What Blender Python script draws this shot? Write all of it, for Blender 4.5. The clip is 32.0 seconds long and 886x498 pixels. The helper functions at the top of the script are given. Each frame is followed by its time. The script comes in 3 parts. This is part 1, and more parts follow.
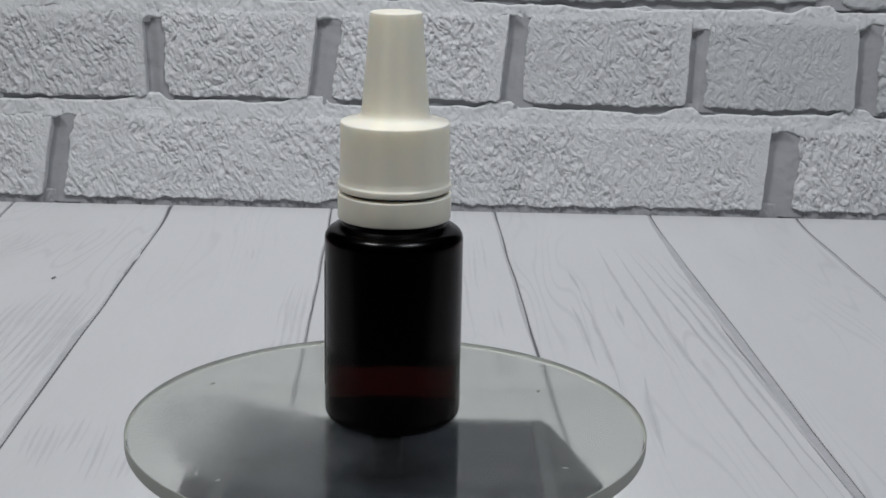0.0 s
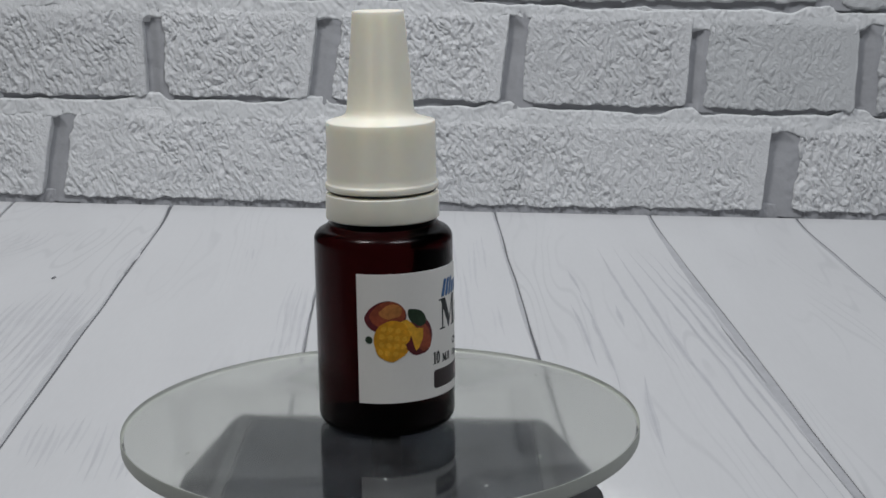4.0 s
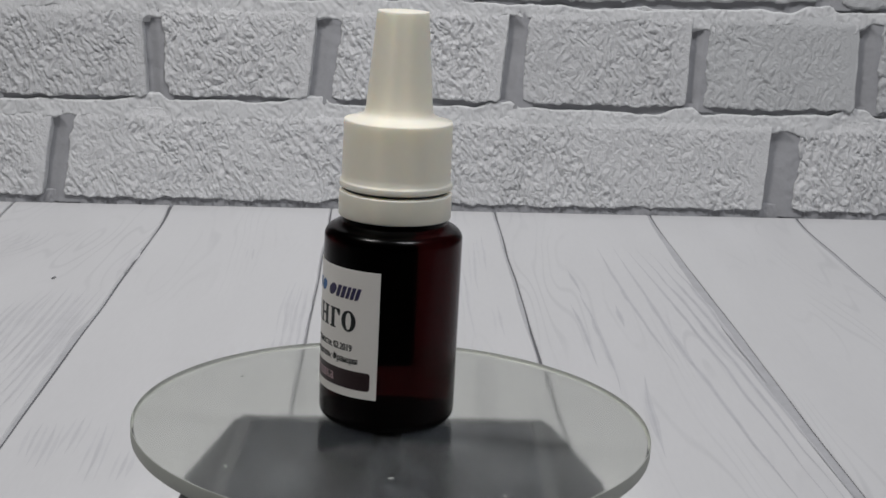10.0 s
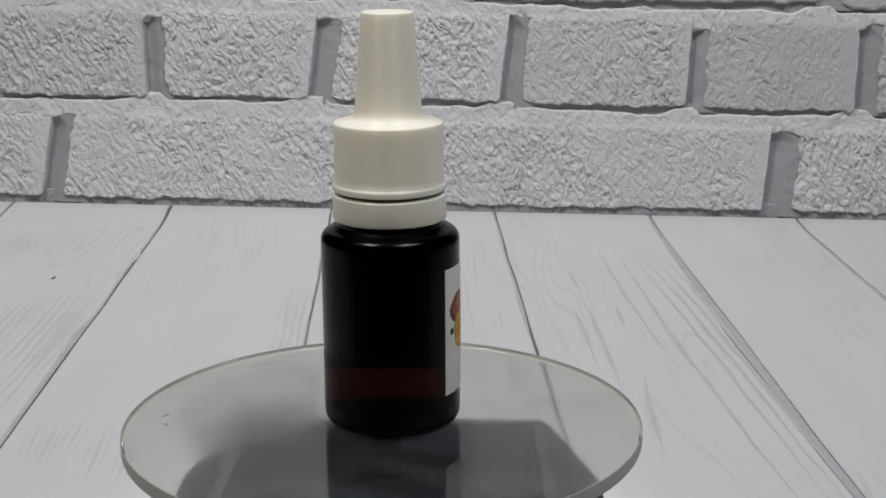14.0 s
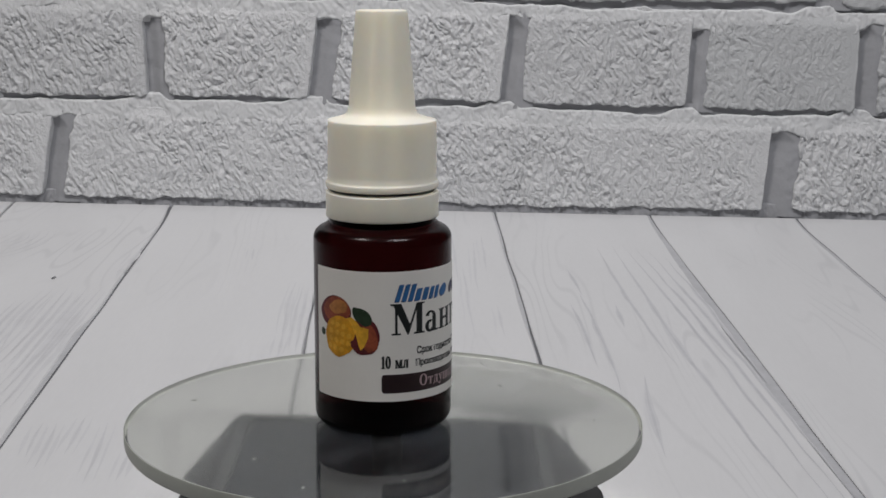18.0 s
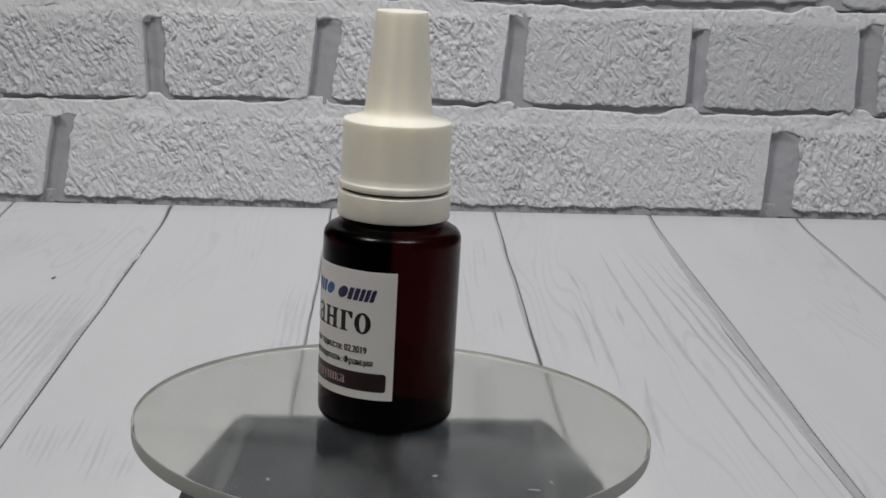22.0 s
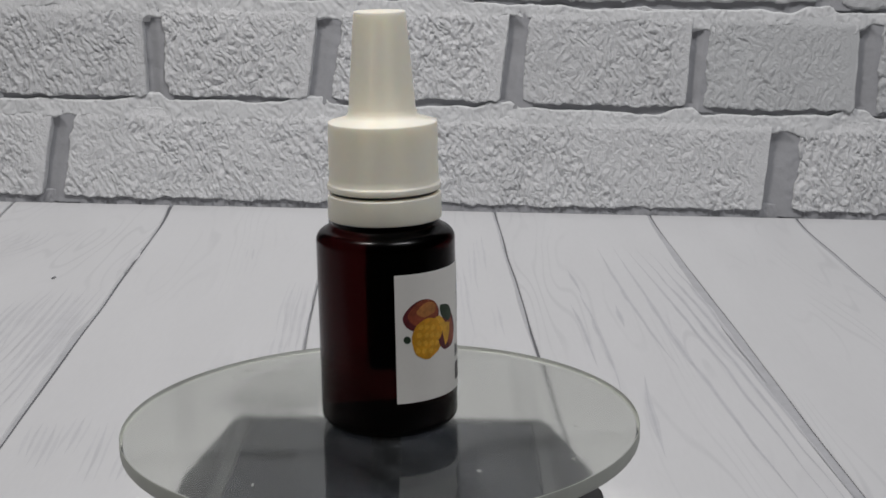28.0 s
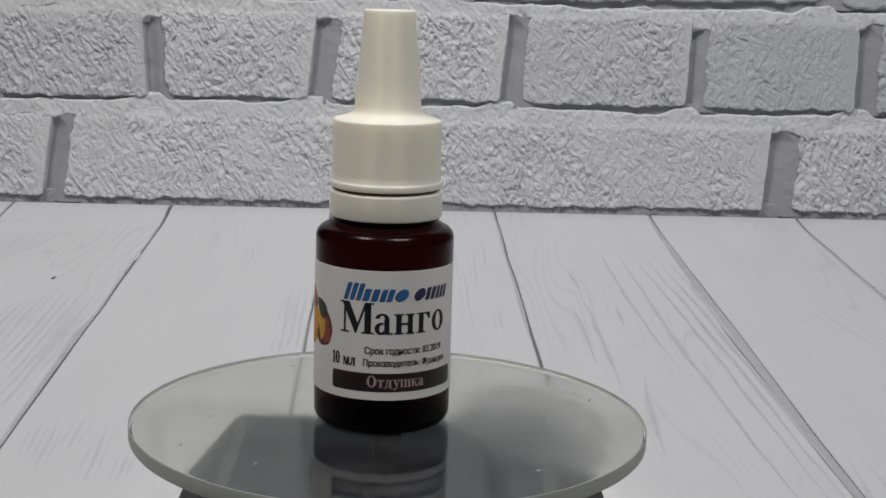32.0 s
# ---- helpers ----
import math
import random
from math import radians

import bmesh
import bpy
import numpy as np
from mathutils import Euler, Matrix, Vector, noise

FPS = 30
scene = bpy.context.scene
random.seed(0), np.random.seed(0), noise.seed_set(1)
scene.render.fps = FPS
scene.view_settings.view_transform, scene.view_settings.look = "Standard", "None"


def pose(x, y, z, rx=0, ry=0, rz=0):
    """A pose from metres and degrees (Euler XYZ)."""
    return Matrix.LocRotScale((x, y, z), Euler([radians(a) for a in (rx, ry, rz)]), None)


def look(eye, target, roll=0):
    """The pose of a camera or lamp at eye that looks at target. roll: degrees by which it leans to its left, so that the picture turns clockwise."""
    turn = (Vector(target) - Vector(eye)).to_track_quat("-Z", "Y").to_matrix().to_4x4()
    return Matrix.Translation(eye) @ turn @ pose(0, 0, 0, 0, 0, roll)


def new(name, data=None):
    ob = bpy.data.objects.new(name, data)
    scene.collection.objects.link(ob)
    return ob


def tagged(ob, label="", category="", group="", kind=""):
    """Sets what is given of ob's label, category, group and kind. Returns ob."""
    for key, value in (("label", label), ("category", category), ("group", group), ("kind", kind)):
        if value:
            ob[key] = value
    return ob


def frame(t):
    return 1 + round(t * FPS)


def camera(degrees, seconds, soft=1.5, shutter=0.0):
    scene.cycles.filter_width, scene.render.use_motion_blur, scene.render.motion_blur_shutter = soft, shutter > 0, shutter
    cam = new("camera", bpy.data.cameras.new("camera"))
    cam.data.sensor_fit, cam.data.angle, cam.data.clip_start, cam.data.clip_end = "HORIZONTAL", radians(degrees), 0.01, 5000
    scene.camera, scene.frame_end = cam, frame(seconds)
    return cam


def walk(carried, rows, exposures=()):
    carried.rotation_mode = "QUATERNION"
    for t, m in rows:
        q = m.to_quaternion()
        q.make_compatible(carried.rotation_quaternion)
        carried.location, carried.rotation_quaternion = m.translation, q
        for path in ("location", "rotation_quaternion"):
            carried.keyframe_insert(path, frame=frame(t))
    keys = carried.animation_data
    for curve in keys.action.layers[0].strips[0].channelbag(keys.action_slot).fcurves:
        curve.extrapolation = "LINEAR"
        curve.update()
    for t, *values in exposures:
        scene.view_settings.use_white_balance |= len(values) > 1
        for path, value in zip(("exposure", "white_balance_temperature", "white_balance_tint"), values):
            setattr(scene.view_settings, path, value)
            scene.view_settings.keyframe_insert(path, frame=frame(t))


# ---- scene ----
DURATION = 32.0
FLOOR_TO_DISC = 0.034          # top of the turning disc above the plank floor
SPIN = -28.807                 # degrees a second
START = 32.18
LEAN = (1.74, -1.02)           # the disc sits a little crooked on its spindle

# ---- camera ----
cam = camera(33.56, DURATION, soft=1.6)
STAND = pose(0.0091, -0.25976, FLOOR_TO_DISC + 0.09103, 90 - 12.776, 0, -0.167) @ pose(0, 0, 0, 0, 0, 1.03)
walk(cam, [(0.0, STAND), (DURATION, STAND)], exposures=[(0.0, 0.0, 6220, 8.5), (6.0, 0.0, 6220, 8.5), (8.5, 0.0, 6370, 10), (17.0, 0.0, 6500, 11), (DURATION, 0.0, 6500, 10.5)])

# ---- light ----
world = bpy.data.worlds.new("room_air")
scene.world = world
world.use_nodes = True
world.node_tree.nodes["Background"].inputs[0].default_value = (0.5, 0.53, 0.56, 1)
world.node_tree.nodes["Background"].inputs[1].default_value = 0.1


def area(name, place, target, wide, deep, power, colour):
    data = bpy.data.lights.new(name, "AREA")
    data.shape, data.size, data.size_y, data.energy, data.color = "RECTANGLE", wide, deep, power, colour
    data.spread = radians(115)
    ob = new(name, data)
    ob.matrix_world = look(place, target)
    return ob


area("lamp_bright", (0.30, -0.26, 0.93), (0.0, 0.40, 0), 0.32, 0.18, 2.3, (0.98, 0.98, 1.0))
area("lamp_warm", (-0.36, -0.16, 0.95), (0.0, 0.44, 0), 0.20, 0.14, 2.5, (1.0, 0.965, 0.93))


# ---- materials ----
def material(name, colour, rough=0.5, vary=0.08, scale=60.0, fine=600.0, bump=0.0, metal=0.0, coat=0.0, per_piece=0.0, stretch=(1, 1, 1), bump_size=0.0002, spec=0.5):
    """A painted or moulded surface: a base colour that wanders at two scales, with a fine relief."""
    m = bpy.data.materials.new(name)
    m.use_nodes = True
    t = m.node_tree
    b = t.nodes["Principled BSDF"]
    b.inputs["Roughness"].default_value = rough
    b.inputs["Metallic"].default_value = metal
    b.inputs["Coat Weight"].default_value = coat
    b.inputs["Specular IOR Level"].default_value = spec
    co = t.nodes.new("ShaderNodeTexCoord")
    mp = t.nodes.new("ShaderNodeMapping")
    mp.inputs["Scale"].default_value = stretch
    t.links.new(co.outputs["Object"], mp.inputs["Vector"])
    big, small = t.nodes.new("ShaderNodeTexNoise"), t.nodes.new("ShaderNodeTexNoise")
    for n, s, d in ((big, scale, 3.0), (small, fine, 4.0)):
        n.inputs["Scale"].default_value, n.inputs["Detail"].default_value = s, d
        t.links.new(mp.outputs["Vector"], n.inputs["Vector"])
    ramp = t.nodes.new("ShaderNodeMix")
    ramp.data_type = "FLOAT"
    ramp.inputs["Factor"].default_value = 0.4
    t.links.new(big.outputs["Fac"], ramp.inputs["A"])
    t.links.new(small.outputs["Fac"], ramp.inputs["B"])
    hsv = t.nodes.new("ShaderNodeHueSaturation")
    hsv.inputs["Color"].default_value = (*colour, 1)
    rng = t.nodes.new("ShaderNodeMapRange")
    rng.inputs["From Min"].default_value, rng.inputs["From Max"].default_value = 0.3, 0.7
    rng.inputs["To Min"].default_value, rng.inputs["To Max"].default_value = 1 - vary, 1 + vary
    t.links.new(ramp.outputs["Result"], rng.inputs["Value"])
    value = rng.outputs["Result"]
    if per_piece:
        info = t.nodes.new("ShaderNodeObjectInfo")
        mul = t.nodes.new("ShaderNodeMath")
        mul.operation = "MULTIPLY_ADD"
        mul.inputs[1].default_value, mul.inputs[2].default_value = per_piece, -per_piece / 2
        t.links.new(info.outputs["Random"], mul.inputs[0])
        add = t.nodes.new("ShaderNodeMath")
        t.links.new(value, add.inputs[0])
        t.links.new(mul.outputs[0], add.inputs[1])
        value = add.outputs[0]
    t.links.new(value, hsv.inputs["Value"])
    t.links.new(hsv.outputs["Color"], b.inputs["Base Color"])
    if bump:
        bn = t.nodes.new("ShaderNodeBump")
        bn.inputs["Strength"].default_value, bn.inputs["Distance"].default_value = bump, bump_size
        t.links.new(small.outputs["Fac"], bn.inputs["Height"])
        t.links.new(bn.outputs["Normal"], b.inputs["Normal"])
    return m


def clear_plastic(name, colour, rough, ior=1.45, haze=0.0, smear=0.0, haze_colour=(0.68, 0.72, 0.74)):
    """Transparent plastic; haze is the share of it that scuffs and dust have turned milky."""
    m = bpy.data.materials.new(name)
    m.use_nodes = True
    t = m.node_tree
    b = t.nodes["Principled BSDF"]
    b.inputs["Base Color"].default_value = (*colour, 1)
    b.inputs["Roughness"].default_value, b.inputs["IOR"].default_value = rough, ior
    b.inputs["Transmission Weight"].default_value = 1.0
    if haze:
        co = t.nodes.new("ShaderNodeTexCoord")
        mp = t.nodes.new("ShaderNodeMapping")
        mp.inputs["Scale"].default_value = (1.0, 2.2, 1.0)
        t.links.new(co.outputs["Object"], mp.inputs["Vector"])
        big, small = t.nodes.new("ShaderNodeTexNoise"), t.nodes.new("ShaderNodeTexNoise")
        big.inputs["Roughness"].default_value = 0.68
        for n, sc, d in ((big, 46.0, 8.0), (small, 260.0, 4.0)):
            n.inputs["Scale"].default_value, n.inputs["Detail"].default_value = sc, d
            t.links.new(mp.outputs["Vector"], n.inputs["Vector"])
        streaks = t.nodes.new("ShaderNodeMapRange")
        streaks.inputs["From Min"].default_value, streaks.inputs["From Max"].default_value = 0.42, 0.66
        t.links.new(big.outputs["Fac"], streaks.inputs["Value"])
        # a long wiped smear on one side of the surface
        oblong = t.nodes.new("ShaderNodeMapping")
        oblong.inputs["Scale"].default_value = (1.7, 0.95, 0.0)
        t.links.new(co.outputs["Object"], oblong.inputs["Vector"])
        away = t.nodes.new("ShaderNodeVectorMath")
        away.operation = "DISTANCE"
        away.inputs[1].default_value = (-0.0455, 0.0060, 0.0)
        t.links.new(oblong.outputs["Vector"], away.inputs[0])
        near = t.nodes.new("ShaderNodeMapRange")
        near.interpolation_type = "SMOOTHSTEP"
        near.inputs["From Min"].default_value, near.inputs["From Max"].default_value = 0.012, 0.036
        near.inputs["To Min"].default_value, near.inputs["To Max"].default_value = haze * 4.0, haze * 2.0
        t.links.new(away.outputs["Value"], near.inputs["Value"])
        share = t.nodes.new("ShaderNodeMath")
        share.operation = "MULTIPLY"
        t.links.new(streaks.outputs["Result"], share.inputs[0])
        t.links.new(near.outputs["Result"], share.inputs[1])
        all_over = t.nodes.new("ShaderNodeMath")
        all_over.inputs[1].default_value = haze * 0.7
        t.links.new(share.outputs[0], all_over.inputs[0])
        specks = t.nodes.new("ShaderNodeMapRange")
        specks.inputs["From Min"].default_value, specks.inputs["From Max"].default_value = 0.60, 0.74
        specks.inputs["To Max"].default_value = 2.5
        t.links.new(small.outputs["Fac"], specks.inputs["Value"])
        dusty = t.nodes.new("ShaderNodeMath")
        dusty.operation = "MULTIPLY_ADD"
        t.links.new(specks.outputs["Result"], dusty.inputs[0])
        t.links.new(share.outputs[0], dusty.inputs[1])
        t.links.new(all_over.outputs[0], dusty.inputs[2])
        film = t.nodes.new("ShaderNodeBsdfDiffuse")
        film.inputs["Color"].default_value = (*haze_colour, 1)
        mix = t.nodes.new("ShaderNodeMixShader")
        t.links.new(dusty.outputs[0], mix.inputs["Fac"])
        t.links.new(b.outputs["BSDF"], mix.inputs[1])
        t.links.new(film.outputs["BSDF"], mix.inputs[2])
        t.links.new(mix.outputs["Shader"], t.nodes["Material Output"].inputs["Surface"])
        blur = t.nodes.new("ShaderNodeMapRange")
        blur.interpolation_type = "SMOOTHSTEP"
        blur.inputs["From Min"].default_value, blur.inputs["From Max"].default_value = 0.014, 0.032
        blur.inputs["To Min"].default_value, blur.inputs["To Max"].default_value = smear, 0.0
        t.links.new(away.outputs["Value"], blur.inputs["Value"])
        wiped = t.nodes.new("ShaderNodeMath")
        wiped.operation = "MULTIPLY"
        t.links.new(blur.outputs["Result"], wiped.inputs[0])
        t.links.new(big.outputs["Fac"], wiped.inputs[1])
        rr = t.nodes.new("ShaderNodeMath")
        rr.operation = "MULTIPLY_ADD"
        rr.inputs[1].default_value = rough
        t.links.new(small.outputs["Fac"], rr.inputs[0])
        t.links.new(wiped.outputs[0], rr.inputs[2])
        cap = t.nodes.new("ShaderNodeMath")
        cap.operation = "MINIMUM"
        cap.inputs[1].default_value = 0.26
        t.links.new(rr.outputs[0], cap.inputs[0])
        t.links.new(cap.outputs[0], b.inputs["Roughness"])
    return m


def frosted_plastic(name, colour):
    """A sawn and sanded acrylic edge: mostly milky, a little light comes through."""
    m = material(name, colour, 0.5, 0.06, 120.0, 1500.0, 0.2)
    t = m.node_tree
    b = t.nodes["Principled BSDF"]
    clear = t.nodes.new("ShaderNodeBsdfRefraction")
    clear.inputs["Color"].default_value = (0.84, 0.87, 0.82, 1)
    clear.inputs["Roughness"].default_value, clear.inputs["IOR"].default_value = 0.5, 1.3
    mix = t.nodes.new("ShaderNodeMixShader")
    mix.inputs["Fac"].default_value = 0.97
    t.links.new(clear.outputs["BSDF"], mix.inputs[1])
    t.links.new(b.outputs["BSDF"], mix.inputs[2])
    t.links.new(mix.outputs["Shader"], t.nodes["Material Output"].inputs["Surface"])
    return m


def painted_wood(name, colour):
    """White paint over soft wood: cloudy, with faint long grain that comes and goes."""
    m = material(name, colour, 0.45, 0.03, 16.0, 240.0, 0.2, per_piece=0.03, stretch=(4, 0.6, 1), bump_size=0.0001)
    t = m.node_tree
    b = t.nodes["Principled BSDF"]
    paint = b.inputs["Base Color"].links[0].from_socket
    co = t.nodes.new("ShaderNodeTexCoord")
    info = t.nodes.new("ShaderNodeObjectInfo")
    shift = t.nodes.new("ShaderNodeVectorMath")
    t.links.new(co.outputs["Object"], shift.inputs[0])
    t.links.new(info.outputs["Random"], shift.inputs[1])
    mp = t.nodes.new("ShaderNodeMapping")
    mp.inputs["Scale"].default_value = (1, 0.10, 1)
    t.links.new(shift.outputs["Vector"], mp.inputs["Vector"])
    bend = t.nodes.new("ShaderNodeTexNoise")
    bend.inputs["Scale"].default_value, bend.inputs["Detail"].default_value = 28.0, 2.0
    t.links.new(mp.outputs["Vector"], bend.inputs["Vector"])
    rings = t.nodes.new("ShaderNodeMath")
    rings.operation = "MULTIPLY"
    rings.inputs[1].default_value = 150.0
    t.links.new(bend.outputs["Fac"], rings.inputs[0])
    wave = t.nodes.new("ShaderNodeMath")
    wave.operation = "SINE"
    t.links.new(rings.outputs[0], wave.inputs[0])
    line = t.nodes.new("ShaderNodeMapRange")
    line.inputs["From Min"].default_value, line.inputs["From Max"].default_value = 0.55, 1.0
    t.links.new(wave.outputs[0], line.inputs["Value"])
    patch = t.nodes.new("ShaderNodeTexNoise")
    patch.inputs["Scale"].default_value, patch.inputs["Detail"].default_value = 13.0, 3.0
    mp2 = t.nodes.new("ShaderNodeMapping")
    mp2.inputs["Scale"].default_value = (1.6, 0.6, 1)
    t.links.new(shift.outputs["Vector"], mp2.inputs["Vector"])
    t.links.new(mp2.outputs["Vector"], patch.inputs["Vector"])
    mask = t.nodes.new("ShaderNodeMapRange")
    mask.inputs["From Min"].default_value, mask.inputs["From Max"].default_value = 0.47, 0.68
    mask.inputs["To Max"].default_value = 0.17
    t.links.new(patch.outputs["Fac"], mask.inputs["Value"])
    both = t.nodes.new("ShaderNodeMath")
    both.operation = "MULTIPLY"
    t.links.new(line.outputs["Result"], both.inputs[0])
    t.links.new(mask.outputs["Result"], both.inputs[1])
    mix = t.nodes.new("ShaderNodeMix")
    mix.data_type = "RGBA"
    mix.inputs["B"].default_value = (0.16, 0.165, 0.19, 1)
    t.links.new(both.outputs[0], mix.inputs["Factor"])
    t.links.new(paint, mix.inputs["A"])
    t.links.new(mix.outputs["Result"], b.inputs["Base Color"])
    return m


PLANK = painted_wood("white_painted_plank", (0.54, 0.545, 0.558))
BRICK = material("painted_brick", (0.53, 0.538, 0.55), 0.62, 0.05, 25.0, 1300.0, 0.9, per_piece=0.05, bump_size=0.0005)
# the right-hand bricks' own grey; it also dims the unseen upper courses
GREYER_DIMMED_BRICK = material("greyer_and_dimmed_brick", (0.405, 0.415, 0.425), 0.62, 0.05, 25.0, 1300.0, 0.6, per_piece=0.03, bump_size=0.0005)
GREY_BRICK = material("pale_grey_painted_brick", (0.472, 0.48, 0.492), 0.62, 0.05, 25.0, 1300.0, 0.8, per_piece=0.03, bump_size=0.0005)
BED = material("white_bed_mortar", (0.53, 0.54, 0.55), 0.7, 0.06, 40.0, 700.0, 0.5)
# mortar darkened to grey: the joints' shade is put into its colour
JOINT = material("joint_shade_mortar", (0.275, 0.28, 0.295), 0.8, 0.08, 40.0, 700.0, 0.5)
GROOVE = material("grey_plank_groove", (0.31, 0.315, 0.33), 0.8, 0.1, 60.0, 500.0, 0.3)
SEAM_PAINT = material("grey_seam_paint", (0.385, 0.39, 0.41), 0.5, 0.12, 60.0, 500.0)
DARK_SEAM = material("dark_seam_line", (0.10, 0.102, 0.112), 0.8, 0.2, 60.0, 500.0)
SOFT_GRAIN = material("pale_grey_grain", (0.475, 0.48, 0.50), 0.45, 0.06, 90.0, 500.0)
PALE_GRAIN = material("faint_grain", (0.508, 0.513, 0.532), 0.45, 0.05, 90.0, 500.0)
GRAIN = material("grey_grain_line", (0.425, 0.432, 0.455), 0.45, 0.10, 90.0, 500.0)
CAP = material("pearl_white_plastic", (0.97, 0.915, 0.79), 0.50, 0.02, 50.0, 900.0, 0.06, spec=0.75)

# the cap's plastic is brushed upright by its mould, which draws highlights out into upright streaks
tangent = CAP.node_tree.nodes.new("ShaderNodeTangent")
CAP.node_tree.nodes["Principled BSDF"].inputs["Specular Tint"].default_value = (1.0, 0.84, 0.5, 1)
shine = CAP.node_tree.nodes["Principled BSDF"]
shine.inputs["Subsurface Weight"].default_value, shine.inputs["Subsurface Scale"].default_value = 0.5, 0.003
shine.inputs["Subsurface Radius"].default_value = (1.0, 0.85, 0.7)
tangent.direction_type, tangent.axis = "RADIAL", "Z"
CAP.node_tree.nodes["Principled BSDF"].inputs["Anisotropic"].default_value = 0.95
CAP.node_tree.nodes["Principled BSDF"].inputs["Anisotropic Rotation"].default_value = 0.25
CAP.node_tree.links.new(tangent.outputs["Tangent"], CAP.node_tree.nodes["Principled BSDF"].inputs["Tangent"])
AMBER = clear_plastic("brown_bottle_plastic", (0.019, 0.0018, 0.0021), 0.21, 1.21)
ACRYLIC = clear_plastic("scuffed_clear_acrylic", (0.79, 0.80, 0.75), 0.11, 1.38, 0.009, 0.5, (0.62, 0.67, 0.72))
FROSTED = frosted_plastic("frosted_acrylic_edge", (0.37, 0.385, 0.35))
PAPER = material("white_label_paper", (0.80, 0.785, 0.75), 0.45, 0.02, 150.0, 1500.0, 0.05)
GLUE_AND_GAP = material("label_glue_and_gap_shade", (0.10, 0.10, 0.10), 0.6, 0.1, 150.0, 1500.0)
BLACK = material("black_satin_plastic", (0.009, 0.009, 0.010), 0.6, 0.2, 80.0, 900.0, 0.05, spec=0.12)
SOLAR = material("dark_solar_cell", (0.007, 0.008, 0.011), 0.6, 0.3, 30.0, 500.0, spec=0.0)
SILVER = material("grey_strip", (0.024, 0.025, 0.027), 0.5, 0.1, 80.0, 500.0, spec=0.2)
CRUMB = material("grey_crumb", (0.30, 0.31, 0.29), 0.8, 0.3, 900.0, 4000.0)
INK = material("black_ink", (0.008, 0.011, 0.012), 0.5, 0.2, 300.0, 2000.0)
MAROON = material("dark_maroon_ink", (0.022, 0.010, 0.012), 0.4, 0.3, 200.0, 2000.0)
PINK = material("pale_pink_ink", (0.50, 0.36, 0.38), 0.5, 0.2, 800.0, 3000.0)
BLUE = material("blue_ink", (0.028, 0.125, 0.32), 0.5, 0.3, 250.0, 2000.0)
NAVY = material("navy_ink", (0.02, 0.05, 0.13), 0.5, 0.3, 250.0, 2000.0)
VIOLET = material("dark_violet_ink", (0.035, 0.03, 0.09), 0.5, 0.3, 250.0, 2000.0)
MANGO_SKIN = material("mango_skin_print", (0.27, 0.06, 0.028), 0.5, 0.5, 330.0, 1500.0)
MANGO_DARK = material("mango_dark_skin_print", (0.11, 0.014, 0.020), 0.5, 0.5, 330.0, 1500.0)
MANGO_BLUSH = material("mango_blush_print", (0.45, 0.18, 0.05), 0.5, 0.4, 400.0, 1500.0)
MANGO_FLESH = material("mango_flesh_print", (0.62, 0.29, 0.012), 0.5, 0.3, 500.0, 1800.0)
MANGO_EDGE = material("mango_bright_flesh_print", (0.72, 0.38, 0.03), 0.5, 0.25, 500.0, 1800.0)
LEAF = material("dark_green_leaf_print", (0.02, 0.04, 0.02), 0.5, 0.4, 500.0, 1800.0)
ROOM = material("room_paint", (0.32, 0.33, 0.34), 0.8, 0.04, 1.5, 60.0)
TABLE = material("added_dark_table", (0.05, 0.047, 0.045), 0.6, 0.08, 8.0, 200.0)


# ---- building helpers ----
def mesh_of(bm, name, mat, smooth=True):
    me = bpy.data.meshes.new(name)
    bm.normal_update()
    bm.to_mesh(me)
    bm.free()
    if mat:
        me.materials.append(mat)
    for p in me.polygons:
        p.use_smooth = smooth
    if smooth:
        me.set_sharp_from_angle(angle=radians(38))
    return me


def part(name, bm, mat, parent=None, label="", smooth=True):
    """Links a bmesh as one mesh object under a thing or under a part."""
    ob = new(name, mesh_of(bm, name, mat, smooth))
    ob.parent = parent
    if label:
        ob["label"] = label
    return ob


def lathe(profile, steps=128):
    """A turned body from (radius, height) pairs; radius 0 closes it."""
    bm = bmesh.new()
    rings = []
    for r, z in profile:
        if r < 1e-7:
            rings.append([bm.verts.new((0, 0, z))])
        else:
            rings.append([bm.verts.new((r * math.cos(a), r * math.sin(a), z)) for a in (2 * math.pi * i / steps for i in range(steps))])
    for low, high in zip(rings, rings[1:]):
        for i in range(steps):
            j = (i + 1) % steps
            ring = [low[i % len(low)], low[j % len(low)], high[j % len(high)], high[i % len(high)]]
            face = [v for k, v in enumerate(ring) if v not in ring[:k]]
            if len(face) > 2:
                bm.faces.new(face)
    bmesh.ops.recalc_face_normals(bm, faces=bm.faces)
    return bm


def arc(cx, cz, r, a0, a1, n=8):
    return [(cx + r * math.cos(radians(a0 + (a1 - a0) * i / n)), cz + r * math.sin(radians(a0 + (a1 - a0) * i / n))) for i in range(n + 1)]


